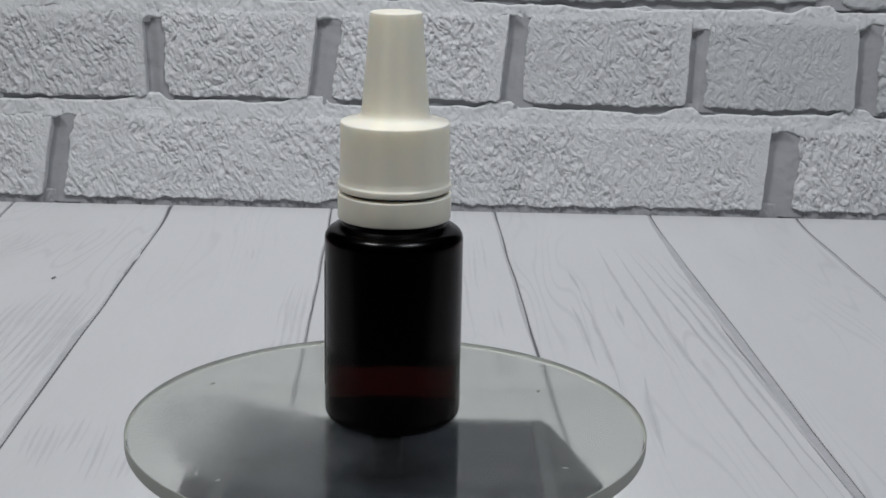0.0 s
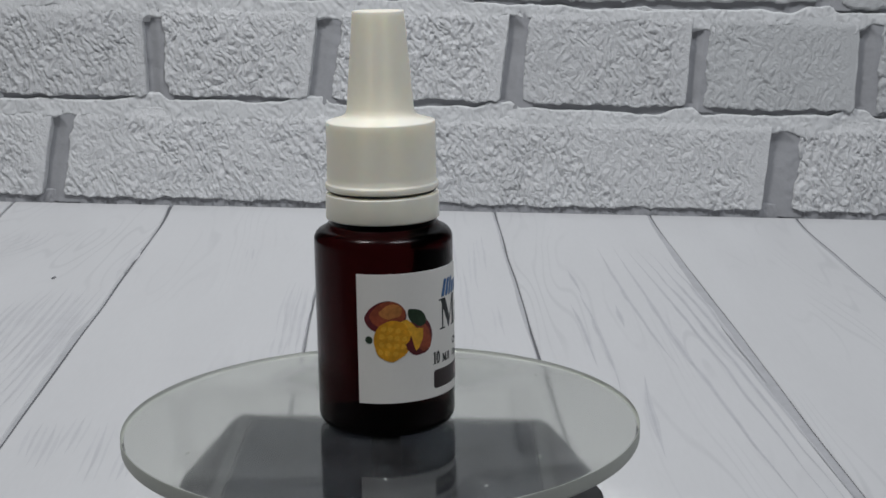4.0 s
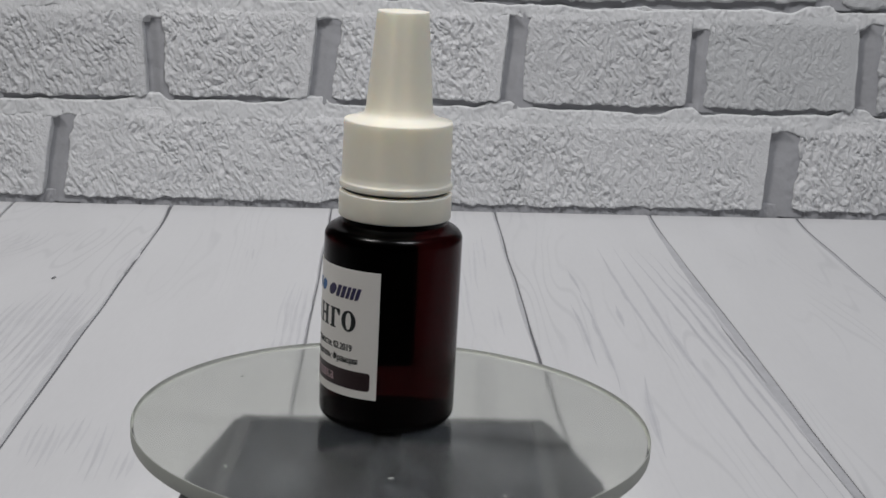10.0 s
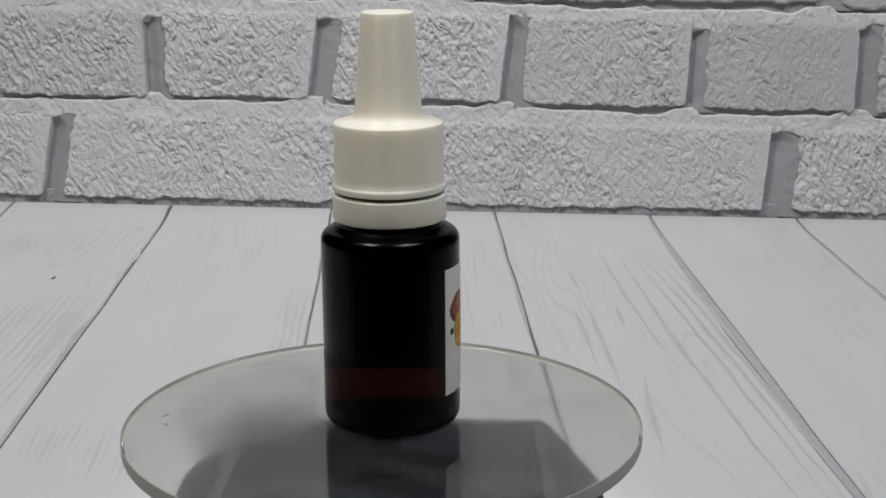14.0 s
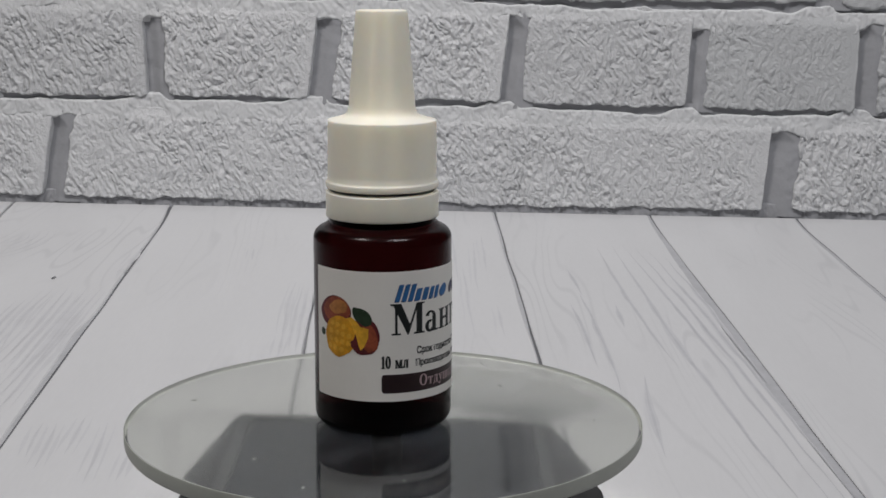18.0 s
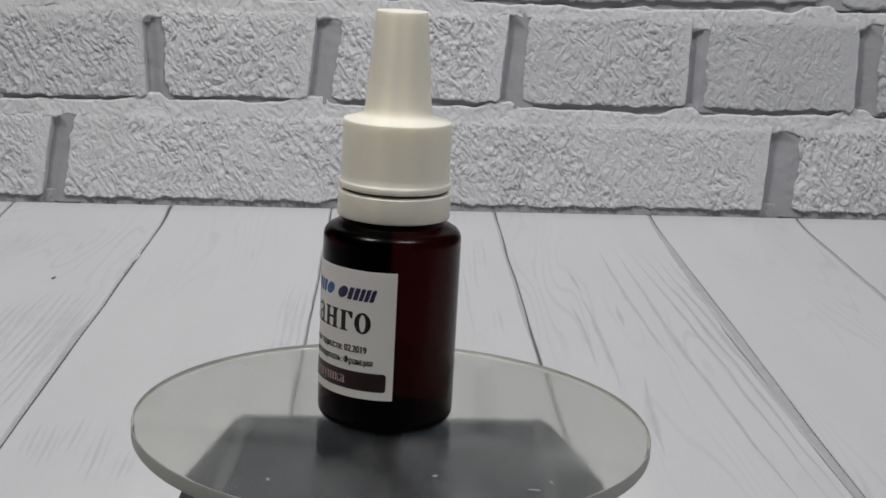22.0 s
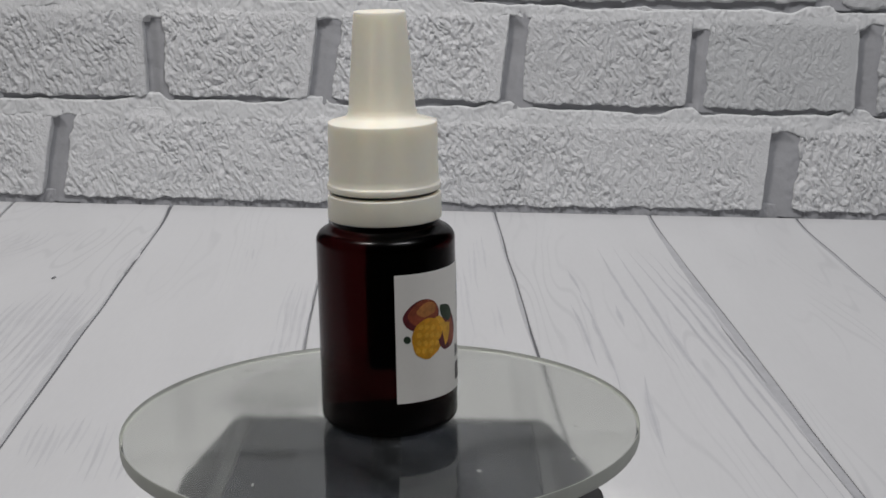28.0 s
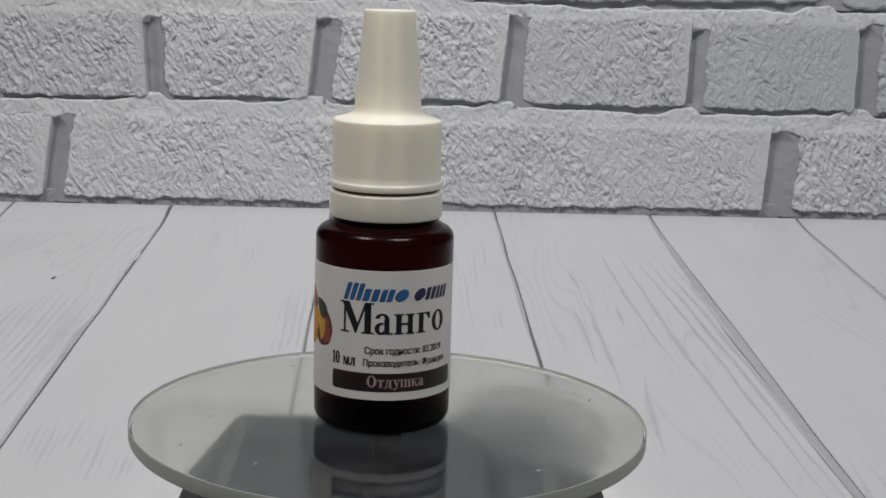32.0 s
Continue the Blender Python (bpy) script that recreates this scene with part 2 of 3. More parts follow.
def prism(corners, z0, z1, bevel=0.0, top=None, segments=2):
    """A slab over a plan polygon, from z0 up to z1; top may be another polygon of as many corners."""
    bm = bmesh.new()
    low = [bm.verts.new((x, y, z0)) for x, y in corners]
    high = [bm.verts.new((x, y, z1)) for x, y in (top or corners)]
    bm.faces.new(low[::-1])
    bm.faces.new(high)
    for i in range(len(low)):
        j = (i + 1) % len(low)
        bm.faces.new((low[i], low[j], high[j], high[i]))
    bmesh.ops.recalc_face_normals(bm, faces=bm.faces)
    if bevel:
        bmesh.ops.bevel(bm, geom=list(bm.edges), offset=bevel, segments=segments, affect="EDGES", profile=0.5)
    return bm


def box(x0, x1, y0, y1, z0, z1, bevel=0.0):
    return prism([(x0, y0), (x1, y0), (x1, y1), (x0, y1)], z0, z1, bevel)


LATTICE = np.random.RandomState(7).rand(256, 256)


def cloud(u, v, size, octaves=3, shift=0.0):
    """Smooth noise from 0 to 1 over arrays u, v in metres; size is the width of its largest lumps."""
    total, weight, sum_w = 0.0, 1.0, 0.0
    for o in range(octaves):
        x, y = u / size * 2 ** o + 17.3 * o + shift, v / size * 2 ** o + 31.7 * o + shift * 1.7
        i, j = np.floor(x).astype(int), np.floor(y).astype(int)
        f, g = x - i, y - j
        f, g = f * f * (3 - 2 * f), g * g * (3 - 2 * g)
        a, b = LATTICE[i % 256, j % 256], LATTICE[(i + 1) % 256, j % 256]
        c, d = LATTICE[i % 256, (j + 1) % 256], LATTICE[(i + 1) % 256, (j + 1) % 256]
        total = total + weight * ((a * (1 - f) + b * f) * (1 - g) + (c * (1 - f) + d * f) * g)
        sum_w += weight
        weight *= 0.5
    return total / sum_w


def relief(name, u0, u1, v0, v1, height, step):
    """A sheet over u, v (in the wall's plane, facing -y) whose relief is height(u, v), towards the viewer."""
    nu, nv = int((u1 - u0) / step) + 1, int((v1 - v0) / step) + 1
    u, v = np.meshgrid(np.linspace(u0, u1, nu), np.linspace(v0, v1, nv))
    h = height(u, v)
    me = bpy.data.meshes.new(name)
    me.from_pydata(np.stack([u, -h, v], -1).reshape(-1, 3).tolist(), [],
                   [(j * nu + i, j * nu + i + 1, (j + 1) * nu + i + 1, (j + 1) * nu + i) for j in range(nv - 1) for i in range(nu - 1)])
    for p in me.polygons:
        p.use_smooth = True
    return me


# ---- the room around ----
def room():
    for name, box_, label in (
            ("wall_north", (-1.6, 1.6, 1.5, 1.6, -0.75, 1.75), "plain grey painted room wall"),
            ("wall_south", (-1.6, 1.6, -1.6, -1.5, -0.75, 1.75), "plain grey painted room wall"),
            ("wall_east", (1.5, 1.6, -1.5, 1.5, -0.75, 1.75), "plain grey painted room wall"),
            ("wall_west", (-1.6, -1.5, -1.5, 1.5, -0.75, 1.75), "plain grey painted room wall"),
            ("floor", (-1.5, 1.5, -1.5, 1.5, -0.85, -0.75), "plain grey room floor"),
            ("ceiling", (-1.6, 1.6, -1.6, 1.6, 1.75, 1.85), "plain grey painted ceiling")):
        tagged(part(name, box(*box_), ROOM, smooth=False), label, name.split("_")[0], kind="structure")
    # unseen table, added and kept dark so the bottle's front mirrors little light
    top = new("table")
    tagged(top, "added dark table, out of view, under the plank boards", "table", kind="structure")
    part("tabletop", box(-0.6, 0.6, -0.5, 0.6, -0.034, -0.008, 0.003), TABLE, top, smooth=False)
    for sx in (-0.54, 0.5):
        for sy in (-0.45, 0.51):
            part("leg", box(sx, sx + 0.04, sy, sy + 0.04, -0.75, -0.034), TABLE, top, smooth=False)


room()

# ---- plank floor ----
SEAMS = [(-0.310, -0.278), (-0.242, -0.212), (-0.1745, -0.148), (-0.1062, -0.0812), (-0.0375, -0.0140), (0.0325, 0.0510),
         (0.0985, 0.1106), (0.1612, 0.1662), (0.2300, 0.2300), (0.298, 0.292)]   # seam's x at the wall and at the front end
GAPS = [0.0007, 0.0007, 0.0006, 0.0007, 0.00032, 0.0006, 0.0009, 0.0007, 0.0007, 0.0007]   # half the width of each seam
# END stops the planks out of view, leaving dark table for the bottle to mirror
BACK, FRONT, END = 0.3672, -0.30, -0.075
# full width of a seam in millimetres at these distances; where it widens, grey paint shows beside its dark line
ALONG = (0.05, 0.12, 0.17, 0.19, 0.30, 0.366)
WIDTHS = {3: (0.6, 1.6, 2.2, 1.0, 0.9, 1.3), 5: (0.6, 0.7, 0.9, 1.3, 1.0, 1.0), 6: (2.6, 3.4, 4.0, 3.9, 2.2, 1.2), 7: (1.5, 1.5, 1.6, 1.6, 1.5, 1.0)}


def seam(i, y):
    far, near = SEAMS[i]
    rise = max(0.0, (y - 0.315) / 0.052)
    return far + (near - far) * (BACK - y) / (BACK - FRONT) + 0.014 * far * rise * rise


def seam_edges(i, y):
    """Where the planks beside seam i end: the left plank's edge and the right plank's."""
    right = seam(i, y) + GAPS[i] + noise.noise((i * 3.1, y * 25, 0.0)) * 0.0004
    full = np.interp(y, ALONG, WIDTHS[i]) / 1000 if i in WIDTHS else 2 * GAPS[i]
    return right - full + noise.noise((i * 5.3, y * 40, 7.0)) * 0.0003, right


def plank_floor():
    boards = new("plank_board")
    tagged(boards, "white painted plank floor with grey seams", "floor", kind="structure")
    part("backing", box(-0.32, 0.31, END, 0.39, -0.008, -0.0009), GROOVE, boards, "grey seams between planks", smooth=False)
    for i in range(len(SEAMS) - 1):
        bm = bmesh.new()
        rows = []
        n = 60
        for k in range(n + 1):
            y = END + (0.3667 - END) * k / n
            a, b = seam_edges(i, y)[1], seam_edges(i + 1, y)[0]
            end = -0.02 * a if k == n else 0.0
            end_b = -0.02 * b if k == n else 0.0
            rows.append([bm.verts.new(p) for p in ((a, y + end, -0.0018), (a, y + end, -0.0004), (a + 0.0004, y + end, 0),
                                                  (b - 0.0004, y + end_b, 0), (b, y + end_b, -0.0004), (b, y + end_b, -0.0018))])
        for p, q in zip(rows, rows[1:]):
            for c in range(5):
                bm.faces.new((p[c], p[c + 1], q[c + 1], q[c]))
        for row, flip in ((rows[0], 1), (rows[-1], -1)):
            bm.faces.new(row[::flip])
        bmesh.ops.recalc_face_normals(bm, faces=bm.faces)
        part("plank", bm, PLANK, boards, smooth=False)
    for i in range(1, len(SEAMS) - 1):
        wide = i in WIDTHS
        dark, grey = bmesh.new(), bmesh.new()
        last = None
        for k in range(91):
            y = END + (0.3664 - END) * k / 90
            left, edge = seam_edges(i, y)
            fine = 0.00012 if i in (6, 7) else 0.00045 if i in (3, 5) else 0.0003
            w = fine * (1 + 0.9 * noise.noise((i * 2.7, y * 18, 3.0))) + (0.0008 if i in (3, 4) else 0.0004) * max(0.0, (y - 0.31) / 0.056)
            z = -0.00022 if wide else -0.0007
            rows = (dark.verts.new((edge - w, y, z)), dark.verts.new((edge + 0.0001, y, z)), grey.verts.new((left - 0.0001, y, -0.0003)), grey.verts.new((edge + 0.0001, y, -0.0003)))
            if last:
                dark.faces.new((last[0], last[1], rows[1], rows[0]))
                grey.faces.new((last[2], last[3], rows[3], rows[2]))
            last = rows
        part("seam_line", dark, DARK_SEAM, boards, "dark line along the seam", smooth=False)
        if wide:
            part("seam_paint", grey, SEAM_PAINT, boards, "grey paint in the wide seam", smooth=False)
        else:
            grey.free()
    return boards


BOARDS = plank_floor()

# grain lines on four planks: far x, y, near x, y and sideways bow, in millimetres
GRAIN_BESIDE_WIDE_SEAM = [
    (71, 298, 78, 143, -1.6), (76.9, 302, 90.5, 38, -1.8), (81.3, 302, 97, 36, 1.2), (85.8, 300, 100.8, 36, 1.0), (90, 294, 103, 42, 1.2),
    (95, 285, 101, 130, 0.8), (57.4, 226, 59.4, 117, 0.9), (53.4, 214, 55, 142, 0.3), (67.4, 135, 64, 70, -0.7), (56, 262, 58.2, 224, 0.0), (68.2, 212, 67.6, 184, 0.0)]
GRAIN_BEHIND_BOTTLE = [(18.2, 262, 20.3, 172, -0.2), (22.7, 305, 22.6, 225, -0.2), (26.0, 318, 26.4, 255, 0.0), (28.5, 208, 29.4, 172, 0.1), (14.0, 320, 16.0, 240, 0.2)]
GRAIN_LEFT_OF_BOTTLE = [
    (-40.3, 236, -37.3, 162, -0.9), (-37.5, 229, -34.8, 156, -0.3), (-35.6, 229, -32.3, 150, 0.0), (-38.1, 172, -37.2, 146, 0.0), (-61.3, 287, -60, 267, 0.0),
    (-88.8, 88, -86.6, 64, 0.0), (-85.4, 88, -82.6, 56, 0.3), (-72.8, 89, -69.4, 48, 0.2), (-63.5, 70, -62.5, 50, 0.0), (-79.4, 93, -78.2, 66, 0.0)]
GRAIN_AT_KNOT = [
    (-120.8, 220, -117.4, 150, -2.0), (-116.2, 224, -114.2, 130, 0.8), (-109.7, 221, -107.8, 122, 0.0), (-105, 222, -102.8, 112, -0.3), (-103.2, 182, -102.6, 92, -0.3),
    (-112.8, 216, -111.2, 140, 0.3), (-126, 206, -125, 160, -0.5), (-103.9, 285, -103.3, 254, 0.5), (-123, 190, -122, 130, 0.4), (-106.5, 200, -105.5, 110, 0.3)]
# arcs round two knots: centre, then radii across and along in millimetres, and the angles where the arcs begin and end
KNOTS = [((-160, 300), (6, 9, 12, 15, 18), 2.2, -70, 20), ((-100.5, 243), (2.0, 3.2, 4.6), 2.0, 70, 165)]


def grain_run(bm, k, points, wide, z, slot):
    """One grain line along the points (millimetres), tapering out at both ends."""
    last, n = None, len(points) - 1
    for i, (x, y) in enumerate(points):
        f = i / n
        q, p = points[min(i + 1, n)], points[max(i - 1, 0)]
        length = math.hypot(q[0] - p[0], q[1] - p[1])
        side = ((q[1] - p[1]) / length, -(q[0] - p[0]) / length)
        w = wide * min(1.0, 0.05 + 2.5 * f, 0.05 + 2.5 * (1 - f)) * (0.55 + 0.9 * abs(noise.noise((k * 2.3 + slot, i * 0.07, 1.0))))
        pair = [bm.verts.new(((x + c * side[0] * w) / 1000, (y + c * side[1] * w) / 1000, z + k % 12 * 0.0000025)) for c in (-1, 1)]
        if last:
            bm.faces.new((last[0], last[1], pair[1], pair[0])).material_index = slot
        last = pair


def grain():
    bm = bmesh.new()
    k = 0
    for runs, wide, twins, core in ((GRAIN_BESIDE_WIDE_SEAM, 0.48, (), 0), (GRAIN_BEHIND_BOTTLE, 0.40, (1.9,), 1), (GRAIN_LEFT_OF_BOTTLE, 0.42, (-1.9, 2.0), 1), (GRAIN_AT_KNOT, 0.55, (2.7, -2.4), 1)):
        for xa, ya, xb, yb, bow in runs:
            length = math.hypot(xb - xa, yb - ya)
            side = ((yb - ya) / length, -(xb - xa) / length)
            n = max(12, int(length / 2))
            for shift in (0.0, *twins):
                k += 1
                points = []
                a, b = (0.0, 1.0) if not shift else (0.25 * abs(noise.noise((k * 1.1, 0, 0))), 1 - 0.3 * abs(noise.noise((k * 1.9, 2, 0))))
                for i in range(n + 1):
                    f = a + (b - a) * i / n
                    off = shift - bow * math.sin(math.pi * f) + 0.55 * noise.noise((k * 1.7, f * length * 0.03, 5.0)) + 0.28 * noise.noise((k * 1.3, f * length * 0.06, 9.0))
                    points.append((xa + (xb - xa) * f + side[0] * off, ya + (yb - ya) * f + side[1] * off))
                grain_run(bm, k, points, wide * (2.1 if not shift else 1.3), 0.000008, core + 1)
                if not shift:
                    grain_run(bm, k, points, wide * 0.9, 0.000042, core)
    for (cx, cy), radii, tall, a0, a1 in KNOTS:
        for r in radii:
            k += 1
            points = [(cx + r * (1 + 0.12 * noise.noise((k, a * 2, 3.0))) * math.cos(a), cy + r * tall * math.sin(a)) for a in (radians(a0 + (a1 - a0) * i / 24) for i in range(25))]
            grain_run(bm, k, points, 0.55, 0.000008, 2)
            grain_run(bm, k, points, 0.28, 0.000042, 1)
    lines = part("grain_lines", bm, GRAIN, BOARDS, "fine grey wood grain lines", smooth=False)
    lines.data.materials.append(SOFT_GRAIN)
    lines.data.materials.append(PALE_GRAIN)
    tagged(lines, kind="stuff")
    bm = bmesh.new()
    bm.faces.new([bm.verts.new((-0.1245 + 0.0007 * math.cos(a), 0.2357 + 0.0022 * math.sin(a), 0.00003)) for a in (i * math.pi / 6 for i in range(12))])
    part("knot", bm, DARK_SEAM, BOARDS, "small dark knot", smooth=False)


grain()

# ---- brick wall ----
FACE = 0.0032
ROW_A = [(-0.310, -0.1600), (-0.1525, -0.0060), (0.0010, 0.1502), (0.1608, 0.305)]
ROW_B = [(-0.270, -0.1905), (-0.184, -0.1168), (-0.1104, -0.0450), (-0.0370, 0.0365), (0.0434, 0.1146), (0.1200, 0.1856), (0.1926, 0.262)]
ROW_C = [(-0.300, -0.146), (-0.139, 0.010), (0.017, 0.168), (0.175, 0.300)]
# how far each upright joint of a row leans to the right, for a metre of height
LEAN_A, LEAN_B, LEAN_C = (0.17, 0.05, 0.07), (0.0, -0.05, 0.12, 0.09, 0.04, 0.0), (0.05, 0.05, 0.05)
COURSES = [(ROW_A, LEAN_A, 0.0026, 0.0405), (ROW_B, LEAN_B, 0.0472, 0.0862), (ROW_C, LEAN_C, 0.0912, 0.1290), (ROW_B, LEAN_B, 0.1352, 0.1742), (ROW_C, LEAN_C, 0.1788, 0.2205),
           (ROW_B, LEAN_B, 0.2255, 0.2645), (ROW_C, LEAN_C, 0.2695, 0.3075), (ROW_B, LEAN_B, 0.3135, 0.3525), (ROW_C, LEAN_C, 0.3575, 0.3985)]


def smooth(x):
    x = np.clip(x, 0, 1)
    return x * x * (3 - 2 * x)


def stucco(u, v, seed):
    """Trowelled paint: short steep strokes with sharp creases between them."""
    across, along = u * 0.96 + v * 0.28, v * 0.96 - u * 0.28
    warp = 0.0050 * (cloud(u, v, 0.007, 2, seed + 9) - 0.5)
    n = 2 * cloud(across + warp, along * 0.42, 0.00110, 2, seed + 3) - 1
    creases = np.exp(-(n / 0.11) ** 2) * np.clip(cloud(u, v, 0.004, 2, seed + 13) * 3.0 - 0.8, 0, 1)
    strokes = cloud(across + warp, along * 0.40, 0.00098, 2, seed + 5)
    return -0.00075 * creases + 0.0018 * (strokes - 0.5) + 0.0002


def brick_height(u0, u1, v0, v1, seed, coarse=1.0, lean=(0.0, 0.0)):
    """A brick's face: crisp with a ridge added along its right edge to catch light as a bright line, worn along its
    left and lower edges, and running out into the bed above.
    """
    def height(u, v):
        mid = v - (v0 + v1) / 2
        ragged = 0.0028 * (cloud(u, v, 0.006, 4, seed) - 0.5) + 0.0016 * (cloud(u, v, 0.025, 2, seed + 21) - 0.5)
        right = u1 + lean[1] * mid - u
        du = np.minimum(u - u0 - lean[0] * mid + 1.3 * ragged, right + 0.3 * ragged)
        dv = np.minimum((v - v0) * 1.25 + ragged + 0.0016 * (cloud(u, v, 0.0024, 2, seed + 17) - 0.5), (v1 + 0.003 - v) * 0.8 + ragged)
        corner = 0.0028
        d = np.where((du < corner) & (dv < corner), corner - np.hypot(corner - du, corner - dv), np.minimum(du, dv))
        soft = 0.0016 + 0.0012 * smooth(1 - (u - u0) / 0.006) * cloud(u, v, 0.012, 2, seed + 25)
        rise = smooth((d + 0.0004) / soft)
        top = 0.0010 * smooth((v - v1 + 0.0035) / 0.005)
        lip = 0.0007 * smooth((0.0018 - right) / 0.0012)
        rough = np.clip(cloud(u, v, 0.03, 2, seed + 11) * 3.0 - 0.4, 0.6, 1) * coarse * np.clip(right / 0.010, 0.25, 1) * np.clip((v1 - v) / 0.004, 0.4, 1)
        swell = 0.0010 * (cloud(u, v, 0.02, 2, seed + 7) - 0.5)
        return -0.006 + rise * (0.006 + FACE + swell + lip - top + rough * stucco(u, v, seed))
    return height


def joints(row, lean, v0, v1, v):
    """The upright joints of a course at the height v: their left and right edges."""
    return [(a[1] + k * (v - (v0 + v1) / 2), b[0] + k * (v - (v0 + v1) / 2)) for a, b, k in zip(row, row[1:], lean)]


def brick_wall():
    wall = new("brick_wall")
    tagged(wall, "white painted rough brick wall behind the plank floor", "wall", kind="structure")
    wall.matrix_world = pose(0, 0.3690, 0, 0, 0, -1.15)
    part("backing", box(-0.2265, 0.2415, 0.0012, 0.030, -0.008, 0.400), JOINT, wall, "mortar at the back of the joints, shade in its grey", smooth=False)
    # horizontal bed mortar, set back a little from the bricks, heaped up where an upright joint stands on it
    for course, (v0, v1, seed) in zip(COURSES, ((-0.0075, 0.0056, 11), (0.0334, 0.0484, 2), (0.0789, 0.0922, 5), (0.1219, 0.1362, 8), (0.1669, 0.1797, 12), (0.2117, 0.2267, 15), (0.2567, 0.2707, 18), (0.2997, 0.3147, 21), (0.3447, 0.3587, 24))):
        def bed(u, v, v0=v0, v1=v1, seed=seed, course=course):
            low = 0.0016 * np.clip((u - 0.02) / 0.06, 0, 1) if v0 > 0 else 0.0
            heap = 0.0
            for left, right in joints(*course, course[2]):
                heap = np.maximum(heap, smooth((u - left + 0.012) / 0.009) * smooth((right + 0.002 - u) / 0.005))
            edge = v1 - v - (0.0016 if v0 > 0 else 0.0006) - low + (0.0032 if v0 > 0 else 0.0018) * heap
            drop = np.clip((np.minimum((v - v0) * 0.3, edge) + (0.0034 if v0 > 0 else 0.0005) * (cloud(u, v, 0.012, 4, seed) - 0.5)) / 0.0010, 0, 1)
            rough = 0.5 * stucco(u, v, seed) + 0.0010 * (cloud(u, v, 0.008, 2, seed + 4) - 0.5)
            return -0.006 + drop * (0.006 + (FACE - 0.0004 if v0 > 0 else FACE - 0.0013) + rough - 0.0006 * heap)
        me = relief("bed_mortar", -0.23, 0.25, v0, v1 + 0.006, bed, 0.00045 if v0 < 0.1 else 0.0012)
        # the bed along the floor takes the joints' shade grey instead of white
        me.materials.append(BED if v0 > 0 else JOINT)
        new("bed_mortar", me).parent = wall
        if v0 > 0:
            # grey strip below each brick paints in the shade of its lower edge
            me = relief("grey_mortar", -0.225, 0.24, v1 - 0.0058, v1 + 0.0004, lambda u, v, k=seed: FACE - 0.0020 + 0.0007 * (cloud(u, v, 0.005, 3, k + 31) - 0.5), 0.0009)
            me.materials.append(JOINT)
            new("grey_mortar", me).parent = wall
    # upright joints: deep beside the brick on the left, shallower towards the one on the right
    for row, lean, v0, v1 in COURSES:
        for a, b, k in zip(row, row[1:], lean):
            if a[1] < -0.222 or b[0] > 0.238:
                continue

            def fill(u, v, a=a, b=b, k=k, mid=(v0 + v1) / 2, top=v1):
                across = np.clip((u - k * (v - mid) - a[1]) / (b[0] - a[1]), 0, 1)
                return np.minimum(-0.0004 + 0.0026 * smooth(across * 1.15 - 0.1) + 0.0009 * (cloud(u, v, 0.006, 3, a[1] * 90) - 0.5) + 0.0024 * smooth((v - top + 0.008) / 0.007), 0.0024)
            me = relief("upright_mortar", a[1] - 0.005, b[0] + 0.005, v0 - 0.002, v1 + 0.0005, fill, 0.0006 if v0 < 0.1 else 0.0015)
            me.materials.append(JOINT)
            new("upright_mortar", me).parent = wall
    seed = 1.0
    for row, lean, v0, v1 in COURSES:
        for i, (u0, u1) in enumerate(row):
            seed += 13.7
            if u1 < -0.215 or u0 > 0.23:
                continue
            sag = -0.0012 * ((u0 + u1) / 0.4) ** 2 if v0 > 0.02 else 0.0
            a, b, c, d = max(u0, -0.225), min(u1, 0.24), v0 + sag, v1 + sag
            slant = (lean[i - 1] if i else 0.0, lean[i] if i < len(lean) else 0.0)
            # upper courses, out of view, are darkened to dim their image in the disc
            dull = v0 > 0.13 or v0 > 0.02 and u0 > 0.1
            height = brick_height(a, b, c, d, seed, 0.65 if v0 > 0.02 and u0 > 0.1 else 1.0, slant)
            me = relief("brick", max(a - 0.004, -0.226), min(b + 0.004, 0.241), c - 0.001, d + 0.004, height, 0.00036 if v0 < 0.08 else 0.0009 if v0 < 0.1 else 0.0016)
            me.materials.append(GREYER_DIMMED_BRICK if dull else GREY_BRICK if v0 > 0.02 and (u0 < -0.15 or u0 > 0.04) else BRICK)
            new("brick", me).parent = wall


brick_wall()

# ---- turntable ----
DISC_R, DISC_THICK = 0.04775, 0.0030


